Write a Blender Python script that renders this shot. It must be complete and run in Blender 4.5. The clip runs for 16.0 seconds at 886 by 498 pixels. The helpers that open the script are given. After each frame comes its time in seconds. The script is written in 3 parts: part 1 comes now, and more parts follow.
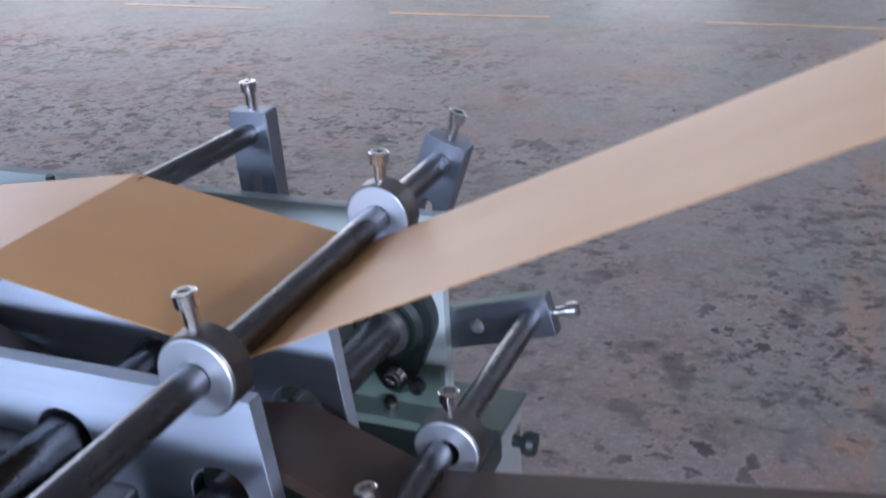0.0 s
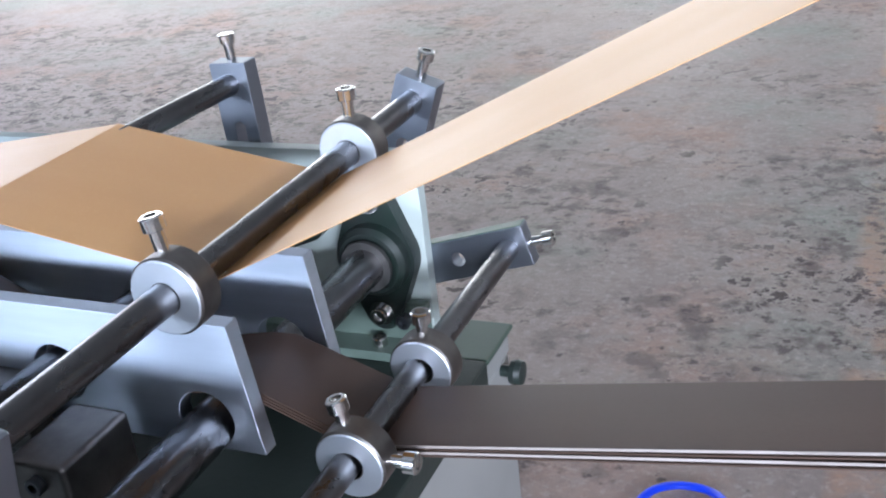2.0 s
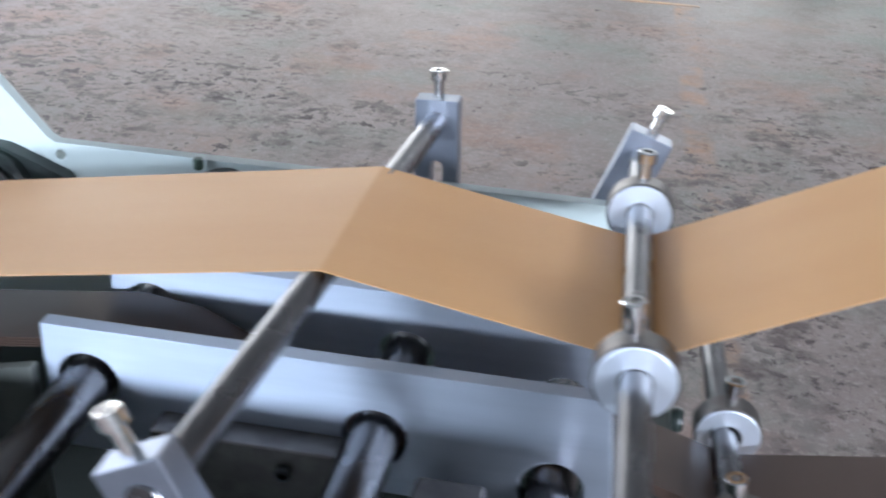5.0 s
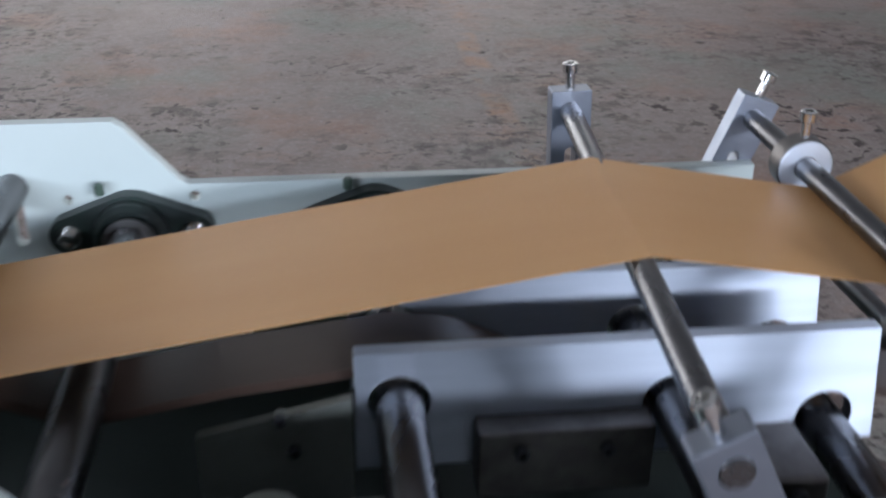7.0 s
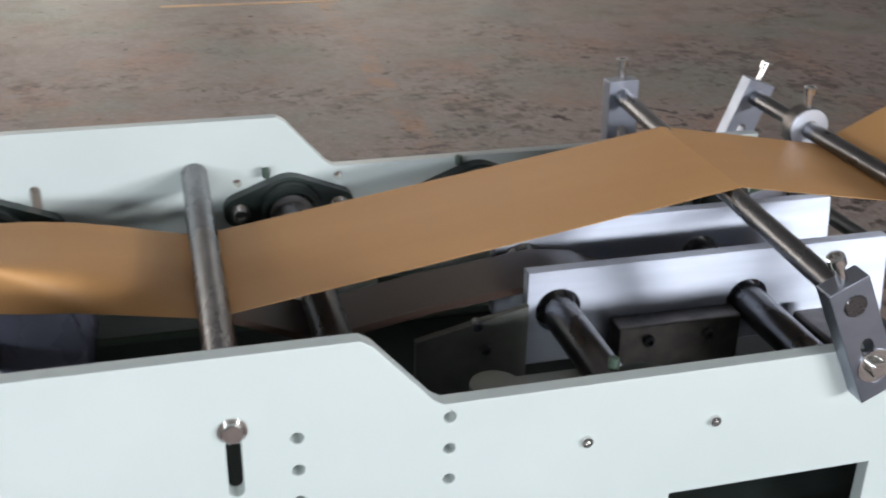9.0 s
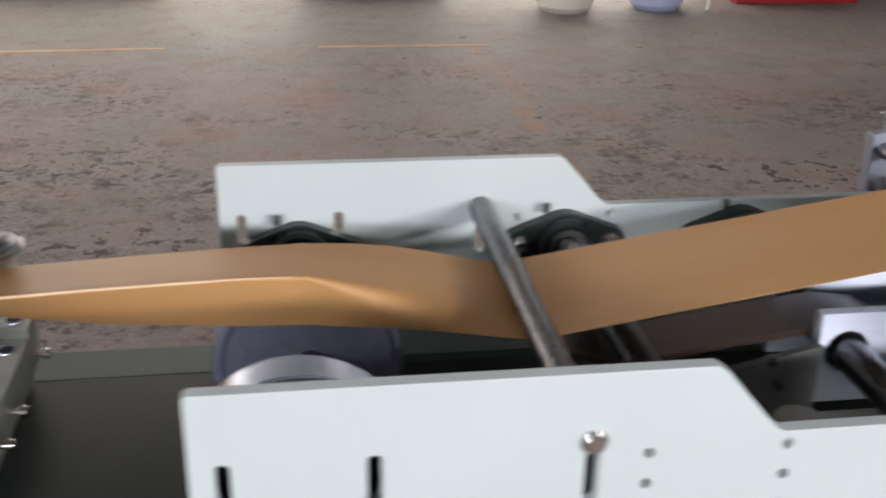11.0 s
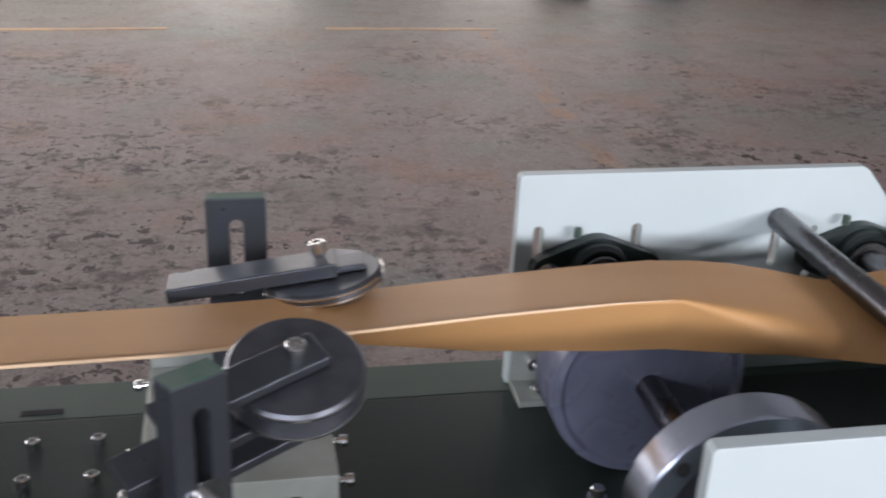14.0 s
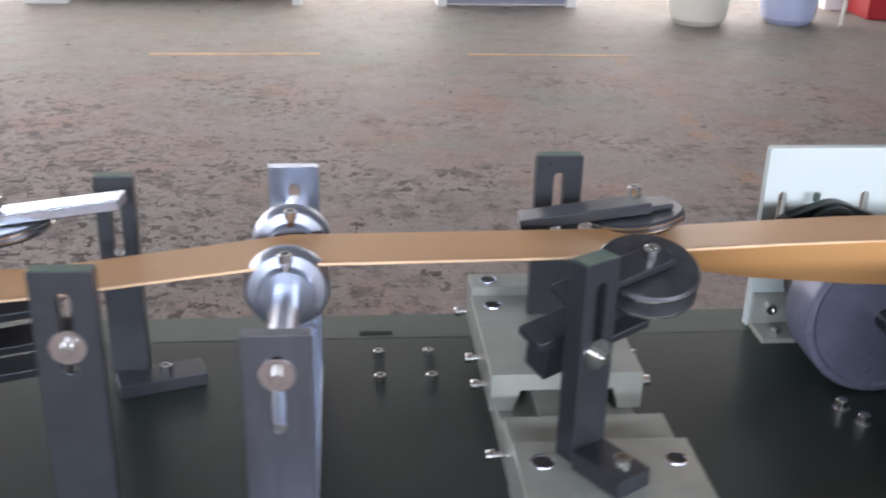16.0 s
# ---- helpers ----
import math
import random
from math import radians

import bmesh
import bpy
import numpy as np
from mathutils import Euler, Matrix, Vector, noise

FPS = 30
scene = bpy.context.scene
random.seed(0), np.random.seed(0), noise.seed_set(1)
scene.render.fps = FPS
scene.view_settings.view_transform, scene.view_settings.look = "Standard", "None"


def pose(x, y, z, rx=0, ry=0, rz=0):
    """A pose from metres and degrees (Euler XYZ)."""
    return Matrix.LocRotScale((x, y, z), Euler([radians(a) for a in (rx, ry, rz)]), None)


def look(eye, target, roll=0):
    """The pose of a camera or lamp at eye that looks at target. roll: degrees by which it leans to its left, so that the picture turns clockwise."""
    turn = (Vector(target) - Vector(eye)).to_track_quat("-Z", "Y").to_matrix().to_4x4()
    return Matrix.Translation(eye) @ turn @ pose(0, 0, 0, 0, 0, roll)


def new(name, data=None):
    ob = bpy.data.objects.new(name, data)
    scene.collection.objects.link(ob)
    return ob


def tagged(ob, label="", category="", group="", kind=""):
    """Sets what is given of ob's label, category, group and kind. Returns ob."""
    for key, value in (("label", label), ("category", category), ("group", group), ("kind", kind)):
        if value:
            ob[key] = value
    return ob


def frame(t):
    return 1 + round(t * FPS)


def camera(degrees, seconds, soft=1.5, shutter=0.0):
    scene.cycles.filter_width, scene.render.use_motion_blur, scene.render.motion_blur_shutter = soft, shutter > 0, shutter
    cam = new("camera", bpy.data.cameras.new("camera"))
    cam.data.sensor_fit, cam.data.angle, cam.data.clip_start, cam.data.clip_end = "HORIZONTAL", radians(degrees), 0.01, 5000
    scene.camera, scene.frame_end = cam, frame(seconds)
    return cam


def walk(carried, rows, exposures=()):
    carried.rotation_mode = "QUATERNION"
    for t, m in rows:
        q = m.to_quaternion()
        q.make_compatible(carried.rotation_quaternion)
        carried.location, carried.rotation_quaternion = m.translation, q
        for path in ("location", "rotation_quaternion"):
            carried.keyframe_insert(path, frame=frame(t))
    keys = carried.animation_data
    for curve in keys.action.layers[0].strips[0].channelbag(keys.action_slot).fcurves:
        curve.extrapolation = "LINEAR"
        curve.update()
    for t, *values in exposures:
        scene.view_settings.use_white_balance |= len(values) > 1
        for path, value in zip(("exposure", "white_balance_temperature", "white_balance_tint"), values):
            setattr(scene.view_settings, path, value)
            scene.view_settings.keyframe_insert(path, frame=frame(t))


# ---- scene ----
cam = camera(45.0, 16.0, soft=2.0, shutter=0.6)
PATH = [
    (0, (1.174, -0.232, 1.335), (0.458, 1.446, 0.519), -3.2),
    (0.5, (1.212, -0.248, 1.316), (0.467, 1.398, 0.459), -5.8),
    (1, (1.218, -0.248, 1.309), (0.443, 1.369, 0.423), -6.3),
    (1.5, (1.226, -0.252, 1.312), (0.449, 1.378, 0.454), -7.1),
    (2, (1.224, -0.253, 1.314), (0.458, 1.387, 0.463), -6.7),
    (2.5, (1.216, -0.259, 1.317), (0.472, 1.396, 0.474), -5.0),
    (3, (1.209, -0.268, 1.318), (0.479, 1.395, 0.481), -3.8),
    (3.5, (1.198, -0.278, 1.319), (0.503, 1.401, 0.485), -2.3),
    (4, (1.168, -0.282, 1.32), (0.549, 1.428, 0.487), -0.1),
    (4.5, (1.011, -0.304, 1.325), (0.652, 1.486, 0.509), 0.5),
    (4.7, (0.941, -0.328, 1.359), (0.613, 1.439, 0.483), 1.8),
    (6.8, (0.546, -0.325, 1.383), (0.742, 1.444, 0.472), 2.0),
    (7, (0.513, -0.377, 1.388), (0.736, 1.387, 0.474), 0.9),
    (7.5, (0.411, -0.447, 1.42), (0.741, 1.317, 0.537), 0.5),
    (8, (0.273, -0.462, 1.408), (0.864, 1.225, 0.511), 0.6),
    (8.2, (0.241, -0.481, 1.418), (0.839, 1.204, 0.521), 0.6),
    (10.3, (0.268, -0.638, 1.438), (0.472, 1.177, 0.625), 2.5),
    (10.5, (0.238, -0.62, 1.441), (0.474, 1.186, 0.616), 2.9),
    (11, (0.073, -0.59, 1.444), (0.351, 1.222, 0.645), 1.2),
    (11.5, (-0.02, -0.583, 1.445), (0.249, 1.218, 0.617), 2.0),
    (12, (-0.033, -0.58, 1.445), (0.273, 1.22, 0.628), 2.7),
    (12.5, (-0.055, -0.549, 1.437), (0.218, 1.246, 0.599), 4.1),
    (13, (-0.066, -0.505, 1.435), (0.122, 1.314, 0.626), 4.2),
    (13.5, (-0.141, -0.464, 1.441), (0.178, 1.329, 0.614), 1.8),
    (14, (-0.258, -0.463, 1.437), (0.113, 1.319, 0.608), 2.7),
    (14.5, (-0.298, -0.507, 1.438), (-0.031, 1.305, 0.635), 2.9),
    (15, (-0.311, -0.582, 1.439), (-0.232, 1.227, 0.59), 2.8),
    (15.3, (-0.333, -0.618, 1.441), (-0.288, 1.196, 0.601), 2.9),
    (15.5, (-0.352, -0.634, 1.444), (-0.282, 1.191, 0.629), 2.4),
    (16, (-0.481, -0.682, 1.449), (-0.3, 1.15, 0.667), 1.5),
]
EXPOSURES = [(0, -0.38, 5400, 20), (0.5, -0.2, 5600, 16), (1.5, 0.22, 5750, 13), (3.5, 0.25, 5700, 13), (4.5, 0.25, 5750, 12), (6.8, -0.5, 5900, 14), (7.5, -0.5, 6050, 15),
             (8.2, -0.5, 6500, 14), (10.5, -0.6, 6850, 19), (11.5, -0.48, 6900, 21), (12.5, -0.33, 6850, 22), (13.5, -0.35, 6550, 21), (14.5, -0.62, 6400, 21), (16, -0.2, 6350, 20)]
walk(cam, [(t, look(eye, target, roll)) for t, eye, target, roll in PATH], EXPOSURES)

# ---- light ----
world = bpy.data.worlds.new("daylight")
scene.world = world
world.use_nodes = True
wn = world.node_tree.nodes
sky = wn.new("ShaderNodeTexSky")
sky.sky_type = "NISHITA"
sky.sun_disc = False
sky.sun_elevation, sky.sun_rotation = radians(65), radians(200)
world.node_tree.links.new(sky.outputs[0], wn["Background"].inputs[0])
wn["Background"].inputs[1].default_value = 0.12
sun = new("sun", bpy.data.lights.new("sun", "SUN"))
sun.data.energy, sun.data.angle, sun.data.color = 2.5, radians(0.5), (1, 0.95, 0.88)
sun.matrix_world = look((3, -8, 19), (0, 0, 0))


def sky_opening(name, eye, target, w, h, power, color):
    """The sky's light that enters through an opening of the hall."""
    lamp = new(name, bpy.data.lights.new(name, "AREA"))
    lamp.data.shape, lamp.data.size, lamp.data.size_y = "RECTANGLE", w, h
    lamp.data.energy, lamp.data.color = power, color
    lamp.matrix_world = look(eye, target)
    return lamp


for x, w, tx, power, color in ((2.52, 0.95, 0.7, 130, (0.9, 0.95, 1.0)), (4.3, 2.0, 0.7, 290, (0.9, 0.95, 1.0)),
                               (-3.25, 2.2, -0.3, 165, (0.82, 0.91, 1.0)), (-0.98, 1.85, -0.3, 125, (0.82, 0.91, 1.0))):
    sky_opening("skylight_front", (x, -4.4, 2.2), (tx, 0.25, 1.0), w, 0.34, power, color)
sky_opening("skylight_west", (-6.3, 4.3, 2.4), (0.0, 2.0, 1.0), 3.6, 3.0, 220, (0.96, 0.97, 1.0))


# ---- materials ----
def material(name, color, rough=0.5, metal=0.0, second=None, scale=20.0, amount=0.5, bump=0.0, bump_scale=80.0,
             fine=None, stretch=(1, 1, 1), rough_var=0.0, spec=0.5, brushed=0.0):
    """A principled material with a broad mottling, a fine grain and a fine relief, in object space metres."""
    m = bpy.data.materials.new(name)
    m.use_nodes = True
    n, l = m.node_tree.nodes, m.node_tree.links
    b = n["Principled BSDF"]
    b.inputs["Roughness"].default_value, b.inputs["Metallic"].default_value = rough, metal
    b.inputs["Specular IOR Level"].default_value = spec
    if brushed:
        up = n.new("ShaderNodeCombineXYZ")
        up.inputs[1].default_value, up.inputs[2].default_value = 0.3, 1
        b.inputs["Anisotropic"].default_value = brushed
        l.new(up.outputs[0], b.inputs["Tangent"])
    tc = n.new("ShaderNodeTexCoord")
    mp = n.new("ShaderNodeMapping")
    mp.inputs["Scale"].default_value = stretch
    l.new(tc.outputs["Object"], mp.inputs[0])
    broad = n.new("ShaderNodeTexNoise")
    broad.inputs["Scale"].default_value, broad.inputs["Detail"].default_value = scale, 6
    l.new(mp.outputs[0], broad.inputs["Vector"])
    ramp = n.new("ShaderNodeMapRange")
    ramp.inputs["From Min"].default_value, ramp.inputs["From Max"].default_value = 0.35, 0.7
    ramp.inputs["To Max"].default_value = amount
    l.new(broad.outputs["Fac"], ramp.inputs["Value"])
    mix = n.new("ShaderNodeMix")
    mix.data_type = "RGBA"
    second = second or tuple(c * 0.75 for c in color)
    mix.inputs[6].default_value, mix.inputs[7].default_value = (*color, 1), (*second, 1)
    l.new(ramp.outputs[0], mix.inputs[0])
    grain = n.new("ShaderNodeTexNoise")
    grain.inputs["Scale"].default_value, grain.inputs["Detail"].default_value = bump_scale, 4
    l.new(mp.outputs[0], grain.inputs["Vector"])
    out = mix.outputs[2]
    if fine:
        mix2 = n.new("ShaderNodeMix")
        mix2.data_type = "RGBA"
        mix2.inputs[7].default_value = (*fine, 1)
        r2 = n.new("ShaderNodeMapRange")
        r2.inputs["From Min"].default_value, r2.inputs["From Max"].default_value = 0.55, 0.75
        r2.inputs["To Max"].default_value = 0.6
        l.new(grain.outputs["Fac"], r2.inputs["Value"])
        l.new(r2.outputs[0], mix2.inputs[0])
        l.new(out, mix2.inputs[6])
        out = mix2.outputs[2]
    l.new(out, b.inputs["Base Color"])
    if rough_var:
        r3 = n.new("ShaderNodeMapRange")
        r3.inputs["To Min"].default_value, r3.inputs["To Max"].default_value = rough - rough_var, rough + rough_var
        l.new(broad.outputs["Fac"], r3.inputs["Value"])
        l.new(r3.outputs[0], b.inputs["Roughness"])
    if bump:
        bp = n.new("ShaderNodeBump")
        bp.inputs["Strength"].default_value, bp.inputs["Distance"].default_value = bump, 0.002
        l.new(grain.outputs["Fac"], bp.inputs["Height"])
        l.new(bp.outputs[0], b.inputs["Normal"])
    return m


M_WHITE = material("white_enamel", (0.545, 0.61, 0.59), 0.36, 0, (0.50, 0.565, 0.545), 9, 0.6, 0.04, 260, rough_var=0.06)
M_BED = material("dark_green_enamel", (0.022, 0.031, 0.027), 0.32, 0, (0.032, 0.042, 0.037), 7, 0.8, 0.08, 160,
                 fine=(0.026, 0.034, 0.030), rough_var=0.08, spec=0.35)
M_GREEN = material("worn_green_paint", (0.035, 0.10, 0.065), 0.5, 0, (0.10, 0.13, 0.11), 60, 0.7, 0.05, 300)
M_RIM = material("green_enamel", (0.06, 0.095, 0.07), 0.45, 0, (0.045, 0.07, 0.055), 14, 0.7, 0.05, 200)
M_RAIL_PALE = material("reflection_pale_green", (0.17, 0.225, 0.195), 0.35, 0, (0.12, 0.165, 0.14), 30, 0.7, 0.05, 200, rough_var=0.08)
M_BODY = material("pale_grey_enamel", (0.36, 0.36, 0.35), 0.45, 0, (0.28, 0.28, 0.27), 6, 0.7, 0.05, 180)
M_STEEL = material("polished_steel", (0.50, 0.55, 0.64), 0.25, 1, (0.42, 0.455, 0.53), 30, 0.6, 0.015, 300,
                   stretch=(1, 1, 1), rough_var=0.06)
M_GROUND = material("brushed_steel_plate", (0.55, 0.60, 0.69), 0.48, 1, (0.41, 0.46, 0.54), 12, 0.7, 0.0, 500,
                    stretch=(0.4, 1, 5), rough_var=0.03, brushed=0.93)
M_ARM = material("dull_steel_arm", (0.32, 0.345, 0.40), 0.4, 1, (0.21, 0.23, 0.27), 25, 0.6, 0.03, 300, stretch=(1, 1, 1.5), rough_var=0.08)
M_BAR = material("ground_steel", (0.18, 0.178, 0.185), 0.28, 1, (0.11, 0.105, 0.105), 22, 0.8, 0.05, 400,
                 stretch=(2, 1, 2), rough_var=0.06)
M_COLLAR_LIT = material("lit_collar_face", (0.68, 0.73, 0.81), 0.48, 1, (0.6, 0.63, 0.67), 60, 0.5, 0.03, 500, rough_var=0.05)
M_COLLAR_BLUE = material("turned_steel", (0.52, 0.575, 0.67), 0.36, 1, (0.42, 0.46, 0.54), 60, 0.5, 0.03, 500, rough_var=0.05)
M_OILED_SHADED = material("oiled_shaded_steel", (0.20, 0.185, 0.175), 0.42, 1, (0.11, 0.10, 0.097), 60, 0.7, 0.06, 300)
M_COLLAR_SIDE = material("browned_steel", (0.31, 0.30, 0.295), 0.5, 1, (0.18, 0.17, 0.168), 60, 0.7, 0.06, 300)
M_POST = material("grey_ground_steel", (0.17, 0.18, 0.205), 0.4, 0.9, (0.12, 0.128, 0.145), 30, 0.7, 0.05, 350, stretch=(3, 1, 0.5), rough_var=0.08)
M_STAY = material("dull_grey_steel", (0.26, 0.275, 0.25), 0.4, 0.6, (0.17, 0.18, 0.165), 25, 0.8, 0.06, 300, rough_var=0.08)
M_CHROME = material("zinc_plated_steel", (0.78, 0.77, 0.75), 0.16, 1, (0.6, 0.59, 0.57), 150, 0.5, 0.03, 700)
M_DARK = material("dark_gunmetal", (0.085, 0.092, 0.105), 0.31, 0.7, (0.07, 0.075, 0.08), 45, 0.8, 0.08, 350, rough_var=0.08)
M_DISC = material("dark_turned_steel", (0.17, 0.175, 0.19), 0.34, 0.9, (0.10, 0.105, 0.115), 60, 0.7, 0.05, 400, rough_var=0.08)
M_BLACK = material("black_cast_iron", (0.02, 0.026, 0.025), 0.42, 0, (0.012, 0.03, 0.022), 40, 0.8, 0.15, 250)
M_HOLE_SHADE = material("recess_shade", (0.012, 0.012, 0.012), 0.8, 0, (0.02, 0.02, 0.02), 60, 0.5)
M_KRAFT = material("kraft_board", (0.60, 0.325, 0.126), 0.46, 0, (0.56, 0.29, 0.11), 5, 0.6, 0.06, 500,
                   fine=(0.66, 0.39, 0.18), stretch=(0.25, 4, 4), rough_var=0.05, spec=0.36)
M_CREASE_GLINT = material("board_crease_highlight", (0.86, 0.60, 0.36), 0.6, 0, (0.76, 0.50, 0.28), 40, 0.7, 0.05, 400)
M_KRAFT_DARK = material("brown_board", (0.092, 0.060, 0.047), 0.36, 0, (0.07, 0.045, 0.036), 5, 0.6, 0.05, 500,
                        fine=(0.06, 0.036, 0.027), stretch=(0.25, 4, 4), spec=0.4)
M_EDGE = material("pale_cut_board", (0.40, 0.35, 0.33), 0.6, 0, (0.26, 0.22, 0.20), 30, 0.7, 0.05, 400)
M_DRUM = material("blue_grey_polymer", (0.135, 0.145, 0.195), 0.28, 0, (0.085, 0.09, 0.125), 18, 0.8, 0.06, 200, rough_var=0.1)
M_RUBBER = material("dark_rubber", (0.03, 0.03, 0.035), 0.6, 0, (0.02, 0.02, 0.022), 40, 0.6, 0.1, 200)
M_CAST = material("pale_cast_steel", (0.36, 0.38, 0.34), 0.32, 0.25, (0.26, 0.28, 0.24), 25, 0.8, 0.06, 260, rough_var=0.08)
M_WALL = material("white_wall_paint", (0.80, 0.80, 0.78), 0.8, 0, (0.72, 0.71, 0.69), 1.5, 0.6, 0.1, 40)
# Greys of the unseen walls and roof, kept dark to cut bounced light.
M_WALL_UNSEEN = material("wall_bounce_grey", (0.34, 0.34, 0.33), 0.85, 0, (0.28, 0.28, 0.27), 1.5, 0.6, 0.1, 40)
M_CEIL = material("roof_bounce_grey", (0.22, 0.23, 0.24), 0.6, 0, (0.26, 0.27, 0.28), 2, 0.6, 0.1, 20)
M_LINE = material("worn_yellow_paint", (0.56, 0.35, 0.20), 0.7, 0, (0.36, 0.27, 0.21), 9, 1.0)
M_DOOR = material("grey_blue_sheet", (0.32, 0.34, 0.44), 0.45, 0, (0.27, 0.29, 0.38), 4, 0.6)
M_JAR = material("ivory_plastic", (0.78, 0.76, 0.66), 0.4, 0, (0.7, 0.68, 0.58), 8, 0.5)
M_JAR2 = material("pale_blue_plastic", (0.50, 0.56, 0.76), 0.4, 0, (0.42, 0.48, 0.7), 8, 0.5)
M_RED = material("red_enamel", (0.45, 0.02, 0.025), 0.4, 0, (0.36, 0.015, 0.02), 10, 0.5)
M_TUBE = material("blue_hose", (0.01, 0.05, 0.75), 0.35, 0, (0.01, 0.04, 0.6), 20, 0.5)
M_LEAF = material("leaf_green", (0.06, 0.10, 0.04), 0.6, 0, (0.04, 0.07, 0.025), 8, 0.8)


def floor_material():
    m = bpy.data.materials.new("worn_concrete")
    m.use_nodes = True
    n, l = m.node_tree.nodes, m.node_tree.links
    b = n["Principled BSDF"]
    tc = n.new("ShaderNodeTexCoord")

    def tex(scale, detail=6, rough=0.6, dist=0.0):
        t = n.new("ShaderNodeTexNoise")
        t.inputs["Scale"].default_value, t.inputs["Detail"].default_value = scale, detail
        t.inputs["Roughness"].default_value, t.inputs["Distortion"].default_value = rough, dist
        l.new(tc.outputs["Object"], t.inputs["Vector"])
        return t.outputs["Fac"]

    def rng(v, a, b_, c=0.0, d=1.0):
        r = n.new("ShaderNodeMapRange")
        for k, x in zip(("From Min", "From Max", "To Min", "To Max"), (a, b_, c, d)):
            r.inputs[k].default_value = x
        l.new(v, r.inputs["Value"])
        return r.outputs[0]

    def mixc(f, a, b_):
        x = n.new("ShaderNodeMix")
        x.data_type = "RGBA"
        for i, c in ((6, a), (7, b_)):
            if isinstance(c, tuple):
                x.inputs[i].default_value = (*c, 1)
            else:
                l.new(c, x.inputs[i])
        l.new(f, x.inputs[0])
        return x.outputs[2]

    def mul(a, b_):
        x = n.new("ShaderNodeMath")
        x.operation = "MULTIPLY"
        l.new(a, x.inputs[0])
        l.new(b_, x.inputs[1])
        return x.outputs[0]

    def add(a, b_):
        x = mul(a, b_)
        x.node.operation = "ADD"
        return x

    xyz = n.new("ShaderNodeSeparateXYZ")
    l.new(tc.outputs["Object"], xyz.inputs[0])
    px, py = xyz.outputs[0], xyz.outputs[1]
    broad = tex(0.9, 5, 0.6, 0.2)
    c = mixc(rng(broad, 0.38, 0.62), (0.261, 0.213, 0.196), (0.331, 0.274, 0.252))
    c = mixc(rng(tex(1.7, 6, 0.65), 0.50, 0.66, 0, 0.7), c, (0.339, 0.196, 0.148))
    c = mixc(rng(tex(1.2, 6, 0.6), 0.50, 0.64, 0, 0.8), c, (0.217, 0.235, 0.204))
    c = mixc(rng(py, 4.9, 6.0, 0, 0.55), c, (0.235, 0.252, 0.222))
    c = mixc(rng(tex(5, 8, 0.72), 0.47, 0.66, 0, 0.5), c, (0.165, 0.131, 0.122))
    c = mixc(rng(tex(26, 5, 0.72), 0.45, 0.64, 0, 0.28), c, (0.148, 0.117, 0.113))
    c = mixc(rng(tex(48, 4, 0.7), 0.52, 0.68, 0, 0.4), c, (0.47, 0.409, 0.383))
    # the worn painted line that runs away from the machine
    band = mul(rng(px, 1.14, 1.17), rng(px, 1.27, 1.24))
    c = mixc(mul(mul(band, rng(py, 5.75, 5.6)), rng(tex(3.1, 7, 0.7), 0.46, 0.66, 0, 0.6)), c, (0.479, 0.235, 0.122))
    # pits, crowded in worn patches
    worn = add(add(tex(1.1, 4, 0.6), rng(py, 4.4, 2.6, 0, 0.10)), rng(px, -0.2, -1.3, 0, 0.13))
    worn = mul(rng(worn, 0.52, 0.64), rng(py, 5.4, 4.9))
    c = mixc(mul(worn, rng(tex(7, 7, 0.66), 0.51, 0.60, 0, 0.85)), c, (0.104, 0.077, 0.073))
    c = mixc(mul(worn, rng(tex(20, 6, 0.66), 0.54, 0.62, 0, 0.9)), c, (0.065, 0.048, 0.046))
    # broken chips with pale broken edges beside the machine
    chips = rng(add(tex(1.4, 3, 0.5), rng(px, 0.3, -1.2, -0.02, 0.16)), 0.50, 0.60)
    chips = mul(chips, mul(rng(py, 4.6, 3.6), rng(py, 0.2, 0.6)))
    flake = tex(15, 6, 0.66, 0.15)
    c = mixc(mul(chips, rng(flake, 0.48, 0.53, 0, 0.45)), c, (0.365, 0.313, 0.287))
    c = mixc(mul(chips, rng(flake, 0.545, 0.585, 0, 0.95)), c, (0.052, 0.037, 0.036))
    c = mixc(rng(tex(9, 4, 0.6), 0.66, 0.70, 0, 0.9), c, (0.074, 0.057, 0.054))
    c = mixc(rng(tex(21, 3, 0.5), 0.69, 0.72, 0, 0.8), c, (0.074, 0.057, 0.054))
    l.new(c, b.inputs["Base Color"])
    b.inputs["Specular IOR Level"].default_value = 0.14
    l.new(rng(broad, 0.3, 0.7, 0.5, 0.68), b.inputs["Roughness"])
    bp = n.new("ShaderNodeBump")
    bp.inputs["Strength"].default_value, bp.inputs["Distance"].default_value = 0.55, 0.014
    l.new(tex(24, 8, 0.75), bp.inputs["Height"])
    l.new(bp.outputs[0], b.inputs["Normal"])
    return m


M_FLOOR = floor_material()
# Sunlight on the yard outside, put in as the backdrop's own emission.
M_GLARE = bpy.data.materials.new("yard_glow")
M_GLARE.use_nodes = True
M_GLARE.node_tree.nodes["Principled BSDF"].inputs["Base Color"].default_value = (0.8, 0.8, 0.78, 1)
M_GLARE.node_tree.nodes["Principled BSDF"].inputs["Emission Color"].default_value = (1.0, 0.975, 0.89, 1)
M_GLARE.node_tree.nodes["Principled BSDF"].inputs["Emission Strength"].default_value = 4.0


